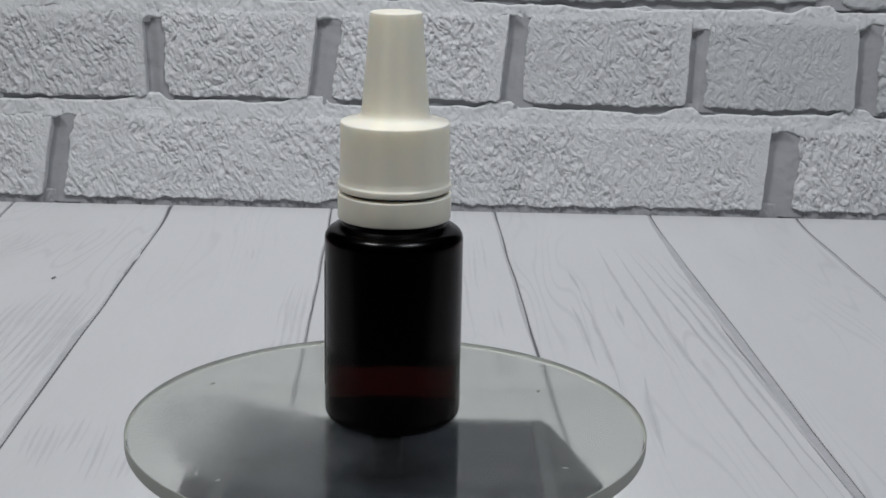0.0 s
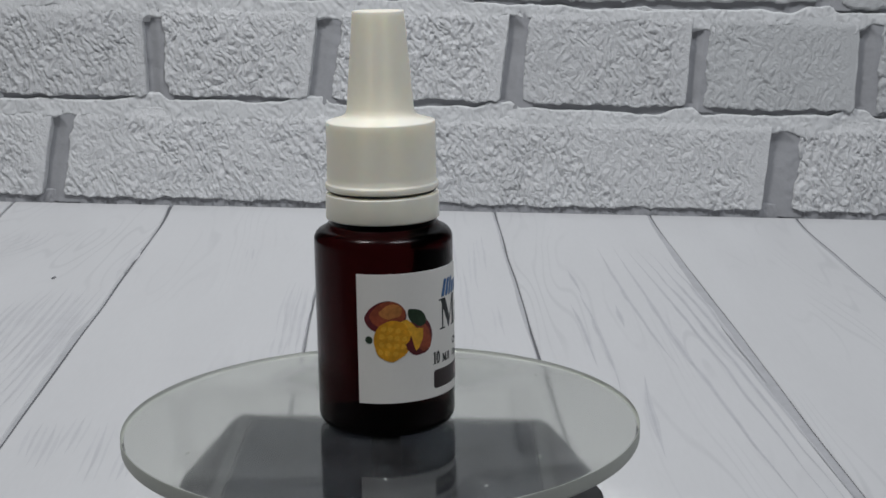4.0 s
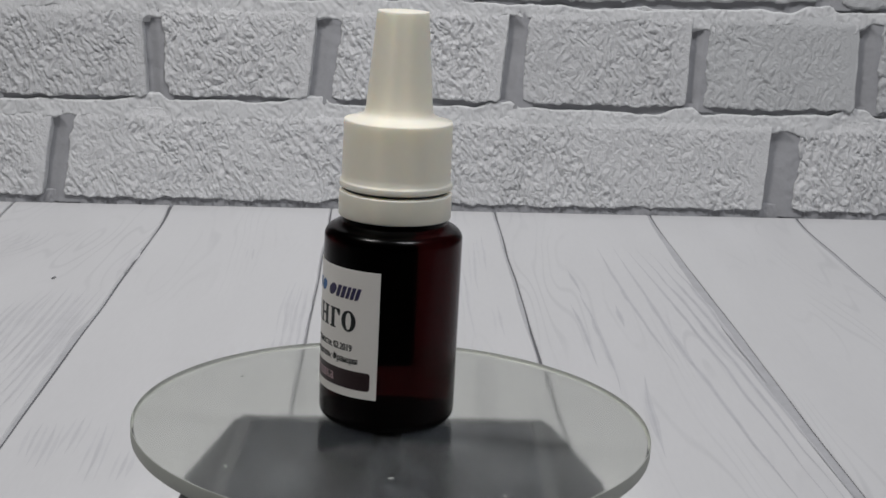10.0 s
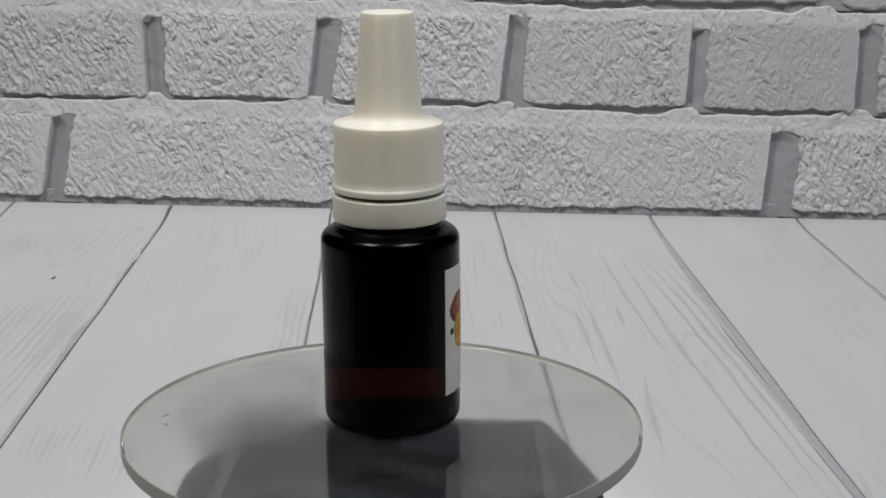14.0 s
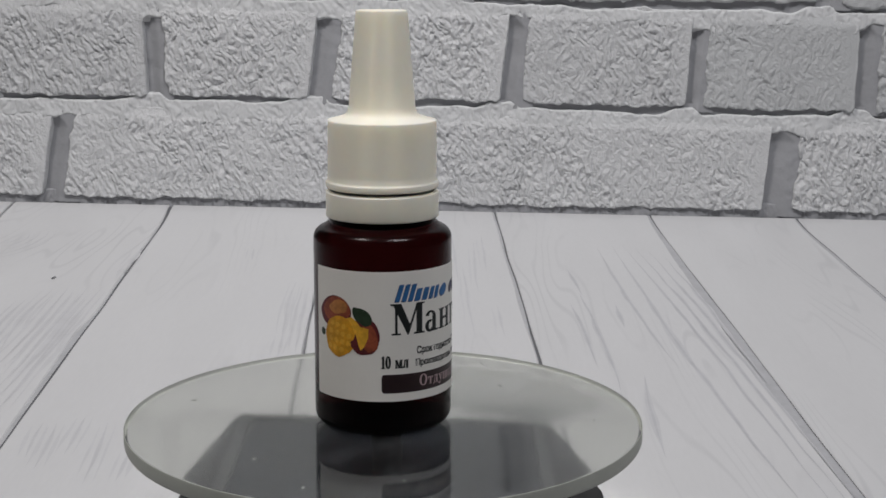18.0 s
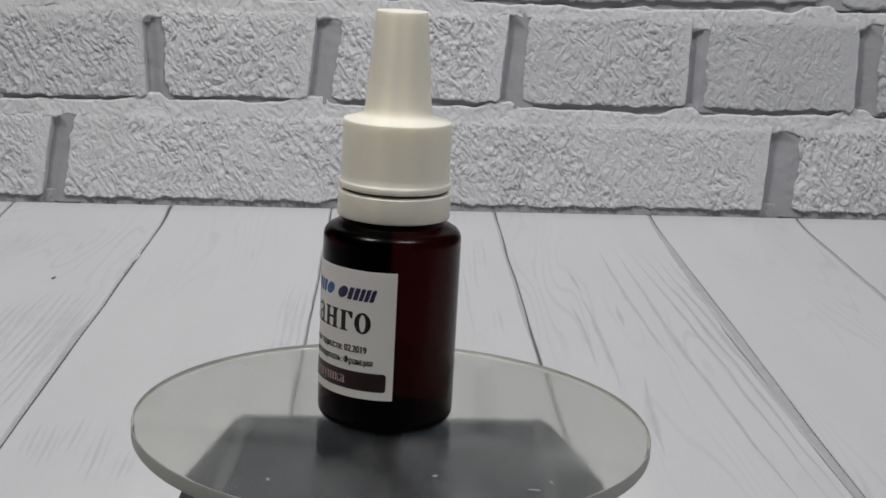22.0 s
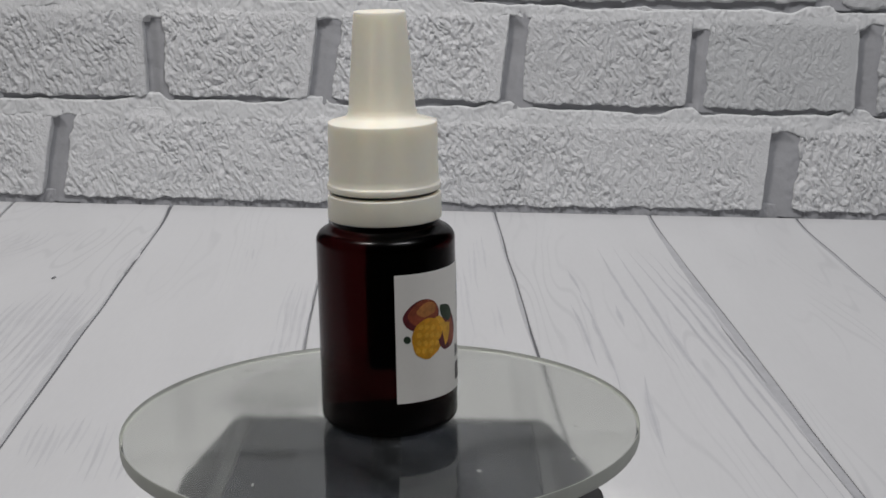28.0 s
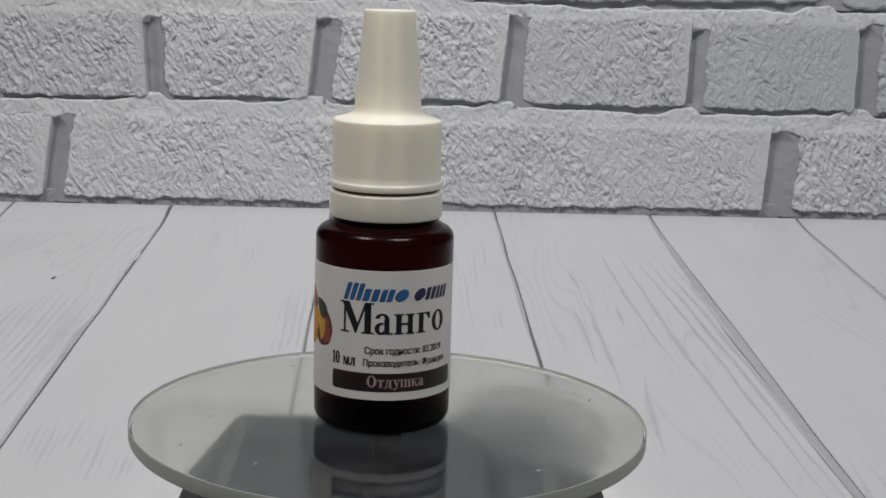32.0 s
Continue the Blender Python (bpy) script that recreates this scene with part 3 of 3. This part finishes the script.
def turntable():
    root = new("display_turntable")
    tagged(root, "small solar turntable, black base under a clear acrylic disc", "turntable")
    t, e = 0.0350, 0.0158
    top_z, low = FLOOR_TO_DISC - 0.0137, 0.0008
    sq = lambda s: [(-s, -s), (s, -s), (s, s), (-s, s)]
    body = part("base_shell", prism(sq(t + e * 0.97 - 0.0035), low, top_z, 0.0016, sq(t - 0.0024), 3), BLACK, root, smooth=True)
    part("solar_panel", prism(sq(t - 0.0062), top_z - 0.0004, top_z + 0.0004, 0.0002), SOLAR, root, "dark solar cell panel", smooth=False)
    for k in range(4):
        a = prism([(-t + 0.0036, t - 0.0058), (t - 0.0036, t - 0.0058), (t - 0.0036, t - 0.0037), (-t + 0.0036, t - 0.0037)], top_z - 0.0002, top_z + 0.0005)
        strip = part("panel_strip", a, SILVER, root, "thin grey border strip", smooth=False)
        strip.matrix_basis = pose(0, 0, 0, 0, 0, 90 * k)
    for sx in (-1, 1):
        for sy in (-1, 1):
            foot = part("foot", prism([(0.004 * math.cos(i * math.pi / 6), 0.004 * math.sin(i * math.pi / 6)) for i in range(12)], 0, 0.0012), BLACK, root)
            foot.matrix_basis = pose(sx * 0.038, sy * 0.038, 0)
    part("spindle", lathe([(0, top_z - 0.001), (0.0032, top_z - 0.001), (0.0027, top_z + 0.001), (0.0027, FLOOR_TO_DISC - 0.0036), (0, FLOOR_TO_DISC - 0.0036)], 32), BLACK, root)
    r, h = DISC_R, DISC_THICK
    disc = part("disc", lathe([(0, -h), (r - 0.0014, -h), (r - 0.0010, -h)] + arc(r - 0.0008, -h + 0.0008, 0.0008, -90, 0, 4) + arc(r - 0.00016, -0.00016, 0.00016, 0, 90, 4) + [(r - 0.0005, 0), (r - 0.0010, 0), (0, 0)], 160),
                ACRYLIC, root, "clear acrylic disc with hazy smudges")
    disc.data.materials.append(FROSTED)
    for p in disc.data.polygons:
        p.material_index = 1 if abs(p.normal.z) < 0.85 else 0
    disc.visible_shadow = False
    # crumbs and nicks left on the disc: place, length and turn
    for x, y, long, turn in ((-0.0404, -0.0060, 0.0022, 60), (-0.0385, -0.0105, 0.0011, 20), (-0.0290, 0.0065, 0.0016, 100), (0.0330, -0.0020, 0.0012, 30), (0.0262, 0.0250, 0.0010, 80),
                             (-0.0205, 0.0330, 0.0012, 10), (0.0150, -0.0350, 0.0014, 140), (0.0385, 0.0140, 0.0009, 50)):
        bm = lathe([(0, -0.00005), (0.00022, -0.00005), (0.00026, 0.00008), (0.00015, 0.00020), (0, 0.00022)], 10)
        for v in bm.verts:
            v.co.x *= long / 0.0005 * (0.8 + 0.5 * noise.noise((v.co.y * 9000, x * 900, 0)))
        speck = part("crumb", bm, CRUMB, disc, "tiny grey crumb")
        speck.matrix_basis = pose(x, y, 0, 0, 0, turn)
    return root, disc


TURNTABLE, DISC = turntable()

# ---- bottle ----
RAD = 0.0125
LABEL_FROM, LABEL_TO = 332.8, 518.7      # degrees round the bottle
LABEL_LOW, LABEL_HIGH = 0.0073, 0.0306
LABEL_DROP = 0.0004
MM = math.degrees(1 / RAD) / 1000        # degrees for a millimetre of arc


def wrap(bm, lift):
    """Bends flat artwork (x along the label from its start, y up from the bottle's foot, metres) round the bottle."""
    for v in bm.verts:
        a = radians(LABEL_FROM) + v.co.x / RAD
        r = RAD + lift + v.co.z
        v.co = Vector((r * math.cos(a), r * math.sin(a), v.co.y - LABEL_DROP))


def cut_fine(bm, longest=0.0008):
    for _ in range(5):
        long = [e for e in bm.edges if e.calc_length() > longest]
        if not long:
            return
        bmesh.ops.subdivide_edges(bm, edges=long, cuts=1, use_grid_fill=False)
        bmesh.ops.triangulate(bm, faces=bm.faces)


def shape(points):
    bm = bmesh.new()
    bm.faces.new([bm.verts.new((x, y, 0)) for x, y in points])
    bmesh.ops.triangulate(bm, faces=bm.faces)
    return bm


def oval(cx, cy, rx, ry, turn=0, n=28, lump=0.0, seed=0.0):
    out = []
    for i in range(n):
        a = 2 * math.pi * i / n
        k = 1 + lump * noise.noise((math.cos(a) * 1.5 + seed, math.sin(a) * 1.5, seed))
        x, y, t = rx * k * math.cos(a), ry * k * math.sin(a), radians(turn)
        out.append((cx + x * math.cos(t) - y * math.sin(t), cy + x * math.sin(t) + y * math.cos(t)))
    return out


def rect(x0, x1, y0, y1, slant=0.0):
    return [(x0, y0), (x1, y0), (x1 + slant, y1), (x0 + slant, y1)]


def round_rect(x0, x1, y0, y1, r):
    out = []
    for cx, cy, a in ((x1 - r, y1 - r, 0), (x0 + r, y1 - r, 90), (x0 + r, y0 + r, 180), (x1 - r, y0 + r, 270)):
        out += [(cx + r * math.cos(radians(a + 15 * k)), cy + r * math.sin(radians(a + 15 * k))) for k in range(7)]
    return out


def printed(name, points, mat, parent, lift, label=""):
    bm = shape(points)
    cut_fine(bm)
    wrap(bm, lift)
    return part(name, bm, mat, parent, label, smooth=False)


def lettering(name, text, x0, x1, y0, y1, mat, parent, lift, bold=0.0, label=""):
    """Flat letters fitted to a box on the label, then bent round the bottle."""
    cu = bpy.data.curves.new("letters", "FONT")
    cu.body, cu.resolution_u = text, 3
    ob = new("letters", cu)
    bpy.context.view_layer.update()
    me = bpy.data.meshes.new_from_object(ob.evaluated_get(bpy.context.evaluated_depsgraph_get()))
    bpy.data.objects.remove(ob)
    bpy.data.curves.remove(cu)
    bm = bmesh.new()
    bm.from_mesh(me)
    bpy.data.meshes.remove(me)
    xs, ys = [v.co.x for v in bm.verts], [v.co.y for v in bm.verts]
    for v in bm.verts:
        v.co = Vector((x0 + (v.co.x - min(xs)) / (max(xs) - min(xs)) * (x1 - x0), y0 + (v.co.y - min(ys)) / (max(ys) - min(ys)) * (y1 - y0), 0))
    bmesh.ops.triangulate(bm, faces=bm.faces)
    if bold:
        twin = bmesh.ops.duplicate(bm, geom=list(bm.faces))["geom"]
        bmesh.ops.translate(bm, vec=(bold, 0, 0.0000015), verts=[g for g in twin if isinstance(g, bmesh.types.BMVert)])
    cut_fine(bm, 0.0007)
    wrap(bm, lift)
    return part(name, bm, mat, parent, label, smooth=False)


def ring(cx, cy, rx, ry, inner_x, inner_y, a0=0, a1=360, n=30):
    """A letter's bowl: an oval stroke, thick at the sides."""
    quads = []
    for k in range(n):
        a, b = (radians(a0 + (a1 - a0) * i / n) for i in (k, k + 1))
        quads.append([(cx + inner_x * math.cos(a), cy + inner_y * math.sin(a)), (cx + rx * math.cos(a), cy + ry * math.sin(a)),
                      (cx + rx * math.cos(b), cy + ry * math.sin(b)), (cx + inner_x * math.cos(b), cy + inner_y * math.sin(b))])
    return quads


def bar(x, wide, low, high):
    return [rect(x, x + wide, low, high)]


def serif_glyphs():
    """Bold serif letters as strokes in units of the capital height: advance width and strokes."""
    f, h = 0.055, 0.66
    foot = lambda x0, x1, y=0.0: bar(x0, x1 - x0, y, y + f)
    return {
        "М": (1.24, bar(0.15, 0.085, 0, 1) + bar(0.90, 0.225, 0, 1) + [[(0.07, 1.0), (0.36, 1.0), (0.68, 0.30), (0.575, 0.0)], [(0.575, 0.0), (0.62, 0.0), (0.99, 1.0), (0.91, 1.0), (0.60, 0.17)]]
              + foot(0.03, 0.35) + foot(0.80, 1.22) + foot(0.0, 0.32, 1 - f) + foot(0.92, 1.22, 1 - f)),
        "а": (0.62, bar(0.32, 0.175, 0, 0.50) + ring(0.25, 0.46, 0.245, 0.215, 0.09, 0.155, 0, 165) + ring(0.22, 0.185, 0.215, 0.20, 0.055, 0.12, 60, 330) + ring(0.53, 0.09, 0.10, 0.10, 0.03, 0.05, 180, 340, 12)),
        "н": (0.80, bar(0.095, 0.185, 0, h) + bar(0.49, 0.185, 0, h) + bar(0.2, 0.35, 0.295, 0.375) + foot(0.03, 0.35) + foot(0.42, 0.74) + foot(0.03, 0.35, h - f) + foot(0.42, 0.74, h - f)),
        "г": (0.62, bar(0.095, 0.185, 0, h) + foot(0.03, 0.36) + foot(0.03, 0.55, h - f) + [[(0.49, 0.44), (0.55, 0.44), (0.56, h), (0.36, 0.61)]]),
        "о": (0.66, ring(0.31, 0.33, 0.30, 0.345, 0.115, 0.28)),
        "1": (0.55, bar(0.19, 0.19, 0, 0.94) + foot(0.06, 0.50) + [[(0.06, 0.82), (0.06, 0.87), (0.30, 1.0), (0.38, 0.94), (0.22, 0.86)]]),
        "0": (0.72, ring(0.33, 0.49, 0.30, 0.50, 0.12, 0.44)),
        " ": (0.45, []),
        "м": (0.98, bar(0.10, 0.08, 0, h) + bar(0.66, 0.19, 0, h) + [[(0.06, h), (0.28, h), (0.53, 0.2), (0.46, 0.0)], [(0.46, 0.0), (0.50, 0.0), (0.74, h), (0.66, h), (0.49, 0.14)]]
              + foot(0.02, 0.27) + foot(0.57, 0.93) + foot(0.02, 0.26, h - f) + foot(0.68, 0.93, h - f)),
        "л": (0.80, bar(0.46, 0.19, 0, h) + [[(0.16, 0.06), (0.24, 0.06), (0.34, h), (0.24, h)], [(0.24, h), (0.24, h - f), (0.72, h - f), (0.72, h)]] + ring(0.10, 0.09, 0.10, 0.09, 0.0, 0.0, 0, 360, 10) + foot(0.40, 0.73)),
        "О": (1.05, ring(0.50, 0.49, 0.46, 0.51, 0.24, 0.44)),
        "т": (0.70, bar(0.25, 0.185, 0, h) + foot(0.16, 0.53) + foot(0.03, 0.66, h - f) + [[(0.03, 0.45), (0.08, 0.45), (0.17, h - f), (0.03, h)], [(0.66, 0.45), (0.61, 0.45), (0.52, h - f), (0.66, h)]]),
        "д": (0.80, bar(0.45, 0.18, 0, h) + [[(0.14, 0.03), (0.22, 0.03), (0.34, h), (0.24, h)]] + foot(0.20, 0.70, h - f) + foot(0.03, 0.75) + bar(0.03, 0.06, -0.17, 0.03) + bar(0.69, 0.06, -0.17, 0.03)),
        "у": (0.70, [[(0.08, h), (0.28, h), (0.44, 0.12), (0.36, 0.0)], [(0.36, 0.0), (0.56, h), (0.63, h), (0.40, -0.08), (0.28, -0.22), (0.24, -0.17)]] + foot(0.02, 0.34, h - f) + foot(0.46, 0.70, h - f) + ring(0.17, -0.17, 0.09, 0.08, 0.0, 0.0, 0, 360, 10)),
        "ш": (1.15, bar(0.09, 0.18, 0, h) + bar(0.47, 0.18, 0, h) + bar(0.85, 0.18, 0, h) + foot(0.02, 1.10) + foot(0.02, 0.34, h - f) + foot(0.40, 0.72, h - f) + foot(0.78, 1.10, h - f)),
        "к": (0.78, bar(0.09, 0.18, 0, h) + [[(0.25, 0.32), (0.33, 0.38), (0.62, h), (0.54, h)], [(0.30, 0.36), (0.40, 0.40), (0.72, 0.0), (0.52, 0.0)]] + foot(0.02, 0.35) + foot(0.45, 0.77) + foot(0.02, 0.35, h - f) + foot(0.46, 0.70, h - f)),
    }


def serif_word(name, text, x0, x1, y0, tall, mat, parent, lift, label, heavy=0.0):
    """A word in bold serif letters, drawn stroke by stroke between x0 and x1; heavy widens the strokes."""
    glyphs = serif_glyphs()
    stretch = (x1 - x0) / sum(glyphs[c][0] for c in text)
    x = 0.0
    for c in text:
        width, strokes = glyphs[c]
        if strokes:
            bm = bmesh.new()
            for k, (pts, more) in enumerate((pts, more) for pts in strokes for more in ((-heavy, heavy) if heavy else (0.0,))):
                bm.faces.new([bm.verts.new((x0 + (x + px + more) * stretch, y0 + py * tall, 0.00000008 * k)) for px, py in pts])
            bmesh.ops.remove_doubles(bm, verts=bm.verts, dist=1e-9)
            bmesh.ops.triangulate(bm, faces=bm.faces)
            cut_fine(bm)
            wrap(bm, lift)
            part(name, bm, mat, parent, label, smooth=False)
        x += width


def bottle():
    root = new("dropper_bottle")
    tagged(root, "small dark brown dropper bottle with pearl white cap, white mango label", "bottle")
    R = RAD
    profile = [(0, 0.0012), (0.0085, 0.0008), (0.0095, 0.0)] + arc(R - 0.0024, 0.0024, 0.0024, -80, 0, 8)
    profile += [(R, 0.0027), (R, 0.012), (R, 0.024), (R, 0.0335), (R, 0.0340)] + arc(R - 0.0022, 0.0343, 0.0022, 0, 78, 8) + [(0.0101, 0.0370), (0.0097, 0.0373), (0.0097, 0.0384), (0.0091, 0.0386), (0.0090, 0.0405), (0, 0.0405)]
    part("body", lathe(profile), AMBER, root, "dark brown translucent plastic body")
    # opaque plug added inside to black out the red glow low in the bottle
    part("bottle_base", lathe([(0, 0.0014), (0.0098, 0.0012), (0.0108, 0.0014), (0.0100, 0.0017), (0, 0.0018)], 64), BLACK, root, "added black plug that darkens the foot of the bottle")
    part("dropper_insert", lathe([(0, 0.0366), (0.0086, 0.0366), (0.0086, 0.0402), (0, 0.0402)], 64), BLACK, root, "dark dropper insert in the neck")
    # cap: tamper ring, groove, skirt, shoulder, spout cover
    ring = [(0.0096, 0.0383), (0.01000, 0.0382)] + arc(0.01000, 0.03838, 0.00018, -70, 0, 3) + [(0.01016, 0.0420), (0.01016, 0.0425)] + arc(0.00998, 0.0425, 0.00018, 0, 80, 3) + [(0.0096, 0.0429), (0.0092, 0.0429)]
    part("tamper_ring", lathe([(0.0092, 0.0383)] + ring), CAP, root, "white plastic tamper ring")
    # dark collar stands in for the shade inside the narrow gap
    part("groove_collar", lathe([(0.0091, 0.0405), (0.0094, 0.0405), (0.0094, 0.0445), (0.0091, 0.0445)]), GLUE_AND_GAP, root, "dark ring painting shade into the gap above the tamper ring")
    skirt = [(0.0093, 0.0434), (0.0099, 0.0434), (0.01014, 0.0436), (0.01020, 0.0441), (0.01014, 0.0445), (0.00992, 0.0447), (0.00983, 0.0449)]
    skirt += [(0.0098, 0.0460), (0.00972, 0.0553)] + arc(0.00947, 0.0553, 0.00025, 0, 80, 4) + [(0.0090, 0.05565), (0.0078, 0.0560), (0.0069, 0.0563), (0.0064, 0.0566), (0.0061, 0.0571), (0.00594, 0.0579)]
    skirt += [(0.00558, 0.0625), (0.00504, 0.0690), (0.00458, 0.0745)] + arc(0.00433, 0.0745, 0.00025, 0, 85, 4) + [(0, 0.0748)]
    part("cap", lathe(skirt), CAP, root, "pearl white tapered screw cap")
    # label
    n = 72
    bm = bmesh.new()
    cols = []
    for i in range(n + 1):
        x = (LABEL_TO - LABEL_FROM) / MM / 1000 * i / n
        cols.append([bm.verts.new((x, y, z)) for y, z in ((LABEL_LOW, 0), (LABEL_LOW, 0.00008), (LABEL_HIGH, 0.00008), (LABEL_HIGH, 0))])
    for p, q in zip(cols, cols[1:]):
        for c in range(4):
            bm.faces.new((p[c], q[c], q[(c + 1) % 4], p[(c + 1) % 4])).material_index = 1 if c == 3 else 0
    bm.faces.new(cols[0])
    bm.faces.new(cols[-1][::-1])
    bmesh.ops.recalc_face_normals(bm, faces=bm.faces)
    wrap(bm, 0.00003)
    paper = part("label", bm, PAPER, root, "white paper label with mango picture and lettering", smooth=False)
    paper.data.materials.append(GLUE_AND_GAP)
    up = 0.000125
    # fruit picture
    fx = lambda x: 0.0014 + (x - 0.0017) * 0.92
    oval_at = lambda cx, cy, rx, ry, *more, **named: oval(fx(cx), cy - 0.0002, rx * 0.92, ry, *more, **named)
    printed("fruit_print", oval_at(0.0058, 0.0231, 0.0041, 0.0028, 8, lump=0.1), MANGO_DARK, paper, up, "reddish brown whole mango print")
    printed("fruit_print", oval_at(0.0062, 0.0235, 0.0035, 0.0023, 8, lump=0.12), MANGO_SKIN, paper, up + 0.000008)
    printed("fruit_print", oval_at(0.0068, 0.0241, 0.0023, 0.0012, 10, lump=0.2), MANGO_BLUSH, paper, up + 0.000016)
    printed("fruit_print", oval_at(0.0122, 0.0192, 0.0032, 0.0033, 0, lump=0.1), MANGO_DARK, paper, up + 0.000008)
    printed("fruit_print", oval_at(0.0132, 0.0189, 0.0018, 0.0024, 10, lump=0.2), MANGO_SKIN, paper, up + 0.000016)
    printed("leaf_print", oval_at(0.0119, 0.0227, 0.0024, 0.0012, -40, lump=0.2), LEAF, paper, up + 0.000024, "dark green leaf print")
    printed("leaf_print", oval_at(0.0024, 0.0191, 0.0007, 0.0007, 30), LEAF, paper, up + 0.000008)
    printed("fruit_print", oval_at(0.0068, 0.0189, 0.0036, 0.0037, -10, lump=0.12, seed=2.0), MANGO_FLESH, paper, up + 0.000024, "yellow cut mango half print")
    printed("fruit_print", [(fx(x), y - 0.0002) for x, y in ((0.0084, 0.0222), (0.0097, 0.0226), (0.0106, 0.0219), (0.0116, 0.0209), (0.0131, 0.0206), (0.0130, 0.0190), (0.0122, 0.0173), (0.0115, 0.0167), (0.0110, 0.0178), (0.0102, 0.0196))],
            MANGO_EDGE, paper, up + 0.000020, "orange mango slice print")
    printed("fruit_print", [(fx(x), y - 0.0002) for x, y in ((0.0090, 0.0178), (0.0101, 0.0186), (0.0105, 0.0196), (0.0110, 0.0180), (0.0113, 0.0166), (0.0101, 0.0168))], MANGO_DARK, paper, up + 0.000032)
    rnd = random.Random(9)
    for i in range(4):
        for j in range(4):
            x, y = 0.0046 + i * 0.0014 + j * 0.0002, 0.0169 + j * 0.0014 - i * 0.0002
            if math.hypot(x - 0.0068, y - 0.0188) < 0.0030:
                printed("cube_print", oval_at(x + rnd.uniform(-0.0001, 0.0001), y, 0.00056, 0.00050, 35, 8, 0.4, i + j * 3.0), MANGO_EDGE, paper, up + 0.000040)
    # shop mark: plain slanted bars and ovals, blue ones and dark violet ones, each with a darker edge below
    x = 0.0165
    for kind, w, mat, edge in (("bars3", 0.0036, BLUE, NAVY), ("bars2", 0.0030, BLUE, NAVY), ("bars2", 0.0025, BLUE, NAVY), ("oval", 0.0026, BLUE, NAVY), ("gap", 0.0009, None, None),
                               ("oval", 0.0024, VIOLET, INK), ("bars2", 0.0024, VIOLET, INK), ("bars3", 0.0030, VIOLET, INK)):
        tall = 0.0030 if w == 0.0036 else 0.0021
        for dx, dy, paint, lift in ((-0.00016, -0.00014, edge, up), (0, 0, mat, up + 0.000012)):
            if kind == "oval":
                printed("mark_shape", [(px + 0.3 * (py - 0.0253), py) for px, py in oval(x + w * 0.45 + dx, 0.0253 + tall / 2 + dy, w * 0.42, tall * 0.5)], paint, paper, lift, "slanted oval of the printed mark")
            elif kind != "gap":
                n = int(kind[-1])
                for k in range(n):
                    a = x + w * k / n + dx
                    printed("mark_shape", rect(a, a + w * (0.66 if n == 3 else 0.70) / n, 0.0253 + dy, 0.0253 + tall + dy, tall * 0.3), paint, paper, lift, "slanted bar of the printed mark")
        x += w
    serif_word("lettering", "Манго", 0.0157, 0.0365, 0.0193, 0.0056, INK, paper, up, "black serif product name lettering")
    serif_word("lettering", "10 мл", 0.0140, 0.0190, 0.0133, 0.0023, INK, paper, up, "small black volume lettering", 0.05)
    lettering("lettering", "Срок годности: 02.2019", 0.0205, 0.0355, 0.0153, 0.0170, INK, paper, up, 0.00020, "small black date line")
    lettering("lettering", "Производитель: Франция", 0.0203, 0.0367, 0.0131, 0.0148, INK, paper, up, 0.00020, "small black origin line")
    printed("label_band", round_rect(0.0141, 0.0393, 0.0088, 0.0122, 0.0006), MAROON, paper, up, "dark maroon band on the label")
    serif_word("lettering", "Отдушка", 0.0210, 0.0316, 0.0097, 0.0021, PINK, paper, up + 0.000016, "pale serif lettering on the dark band")
    return root


BOTTLE = bottle()


# ---- what moves ----
def turning(t, x, y):
    return pose(0, 0, FLOOR_TO_DISC, 0, 0, START + SPIN * t) @ pose(0, 0, 0, LEAN[0]) @ pose(0, 0, 0, 0, LEAN[1]) @ pose(x, y, 0)


def motions():
    times = [0.25 * k for k in range(int(DURATION / 0.25) + 1)]
    walk(DISC, [(t, turning(t, -0.00054, -0.00097)) for t in times])
    walk(BOTTLE, [(t, turning(t, 0.00112, 0.00002)) for t in times])


motions()
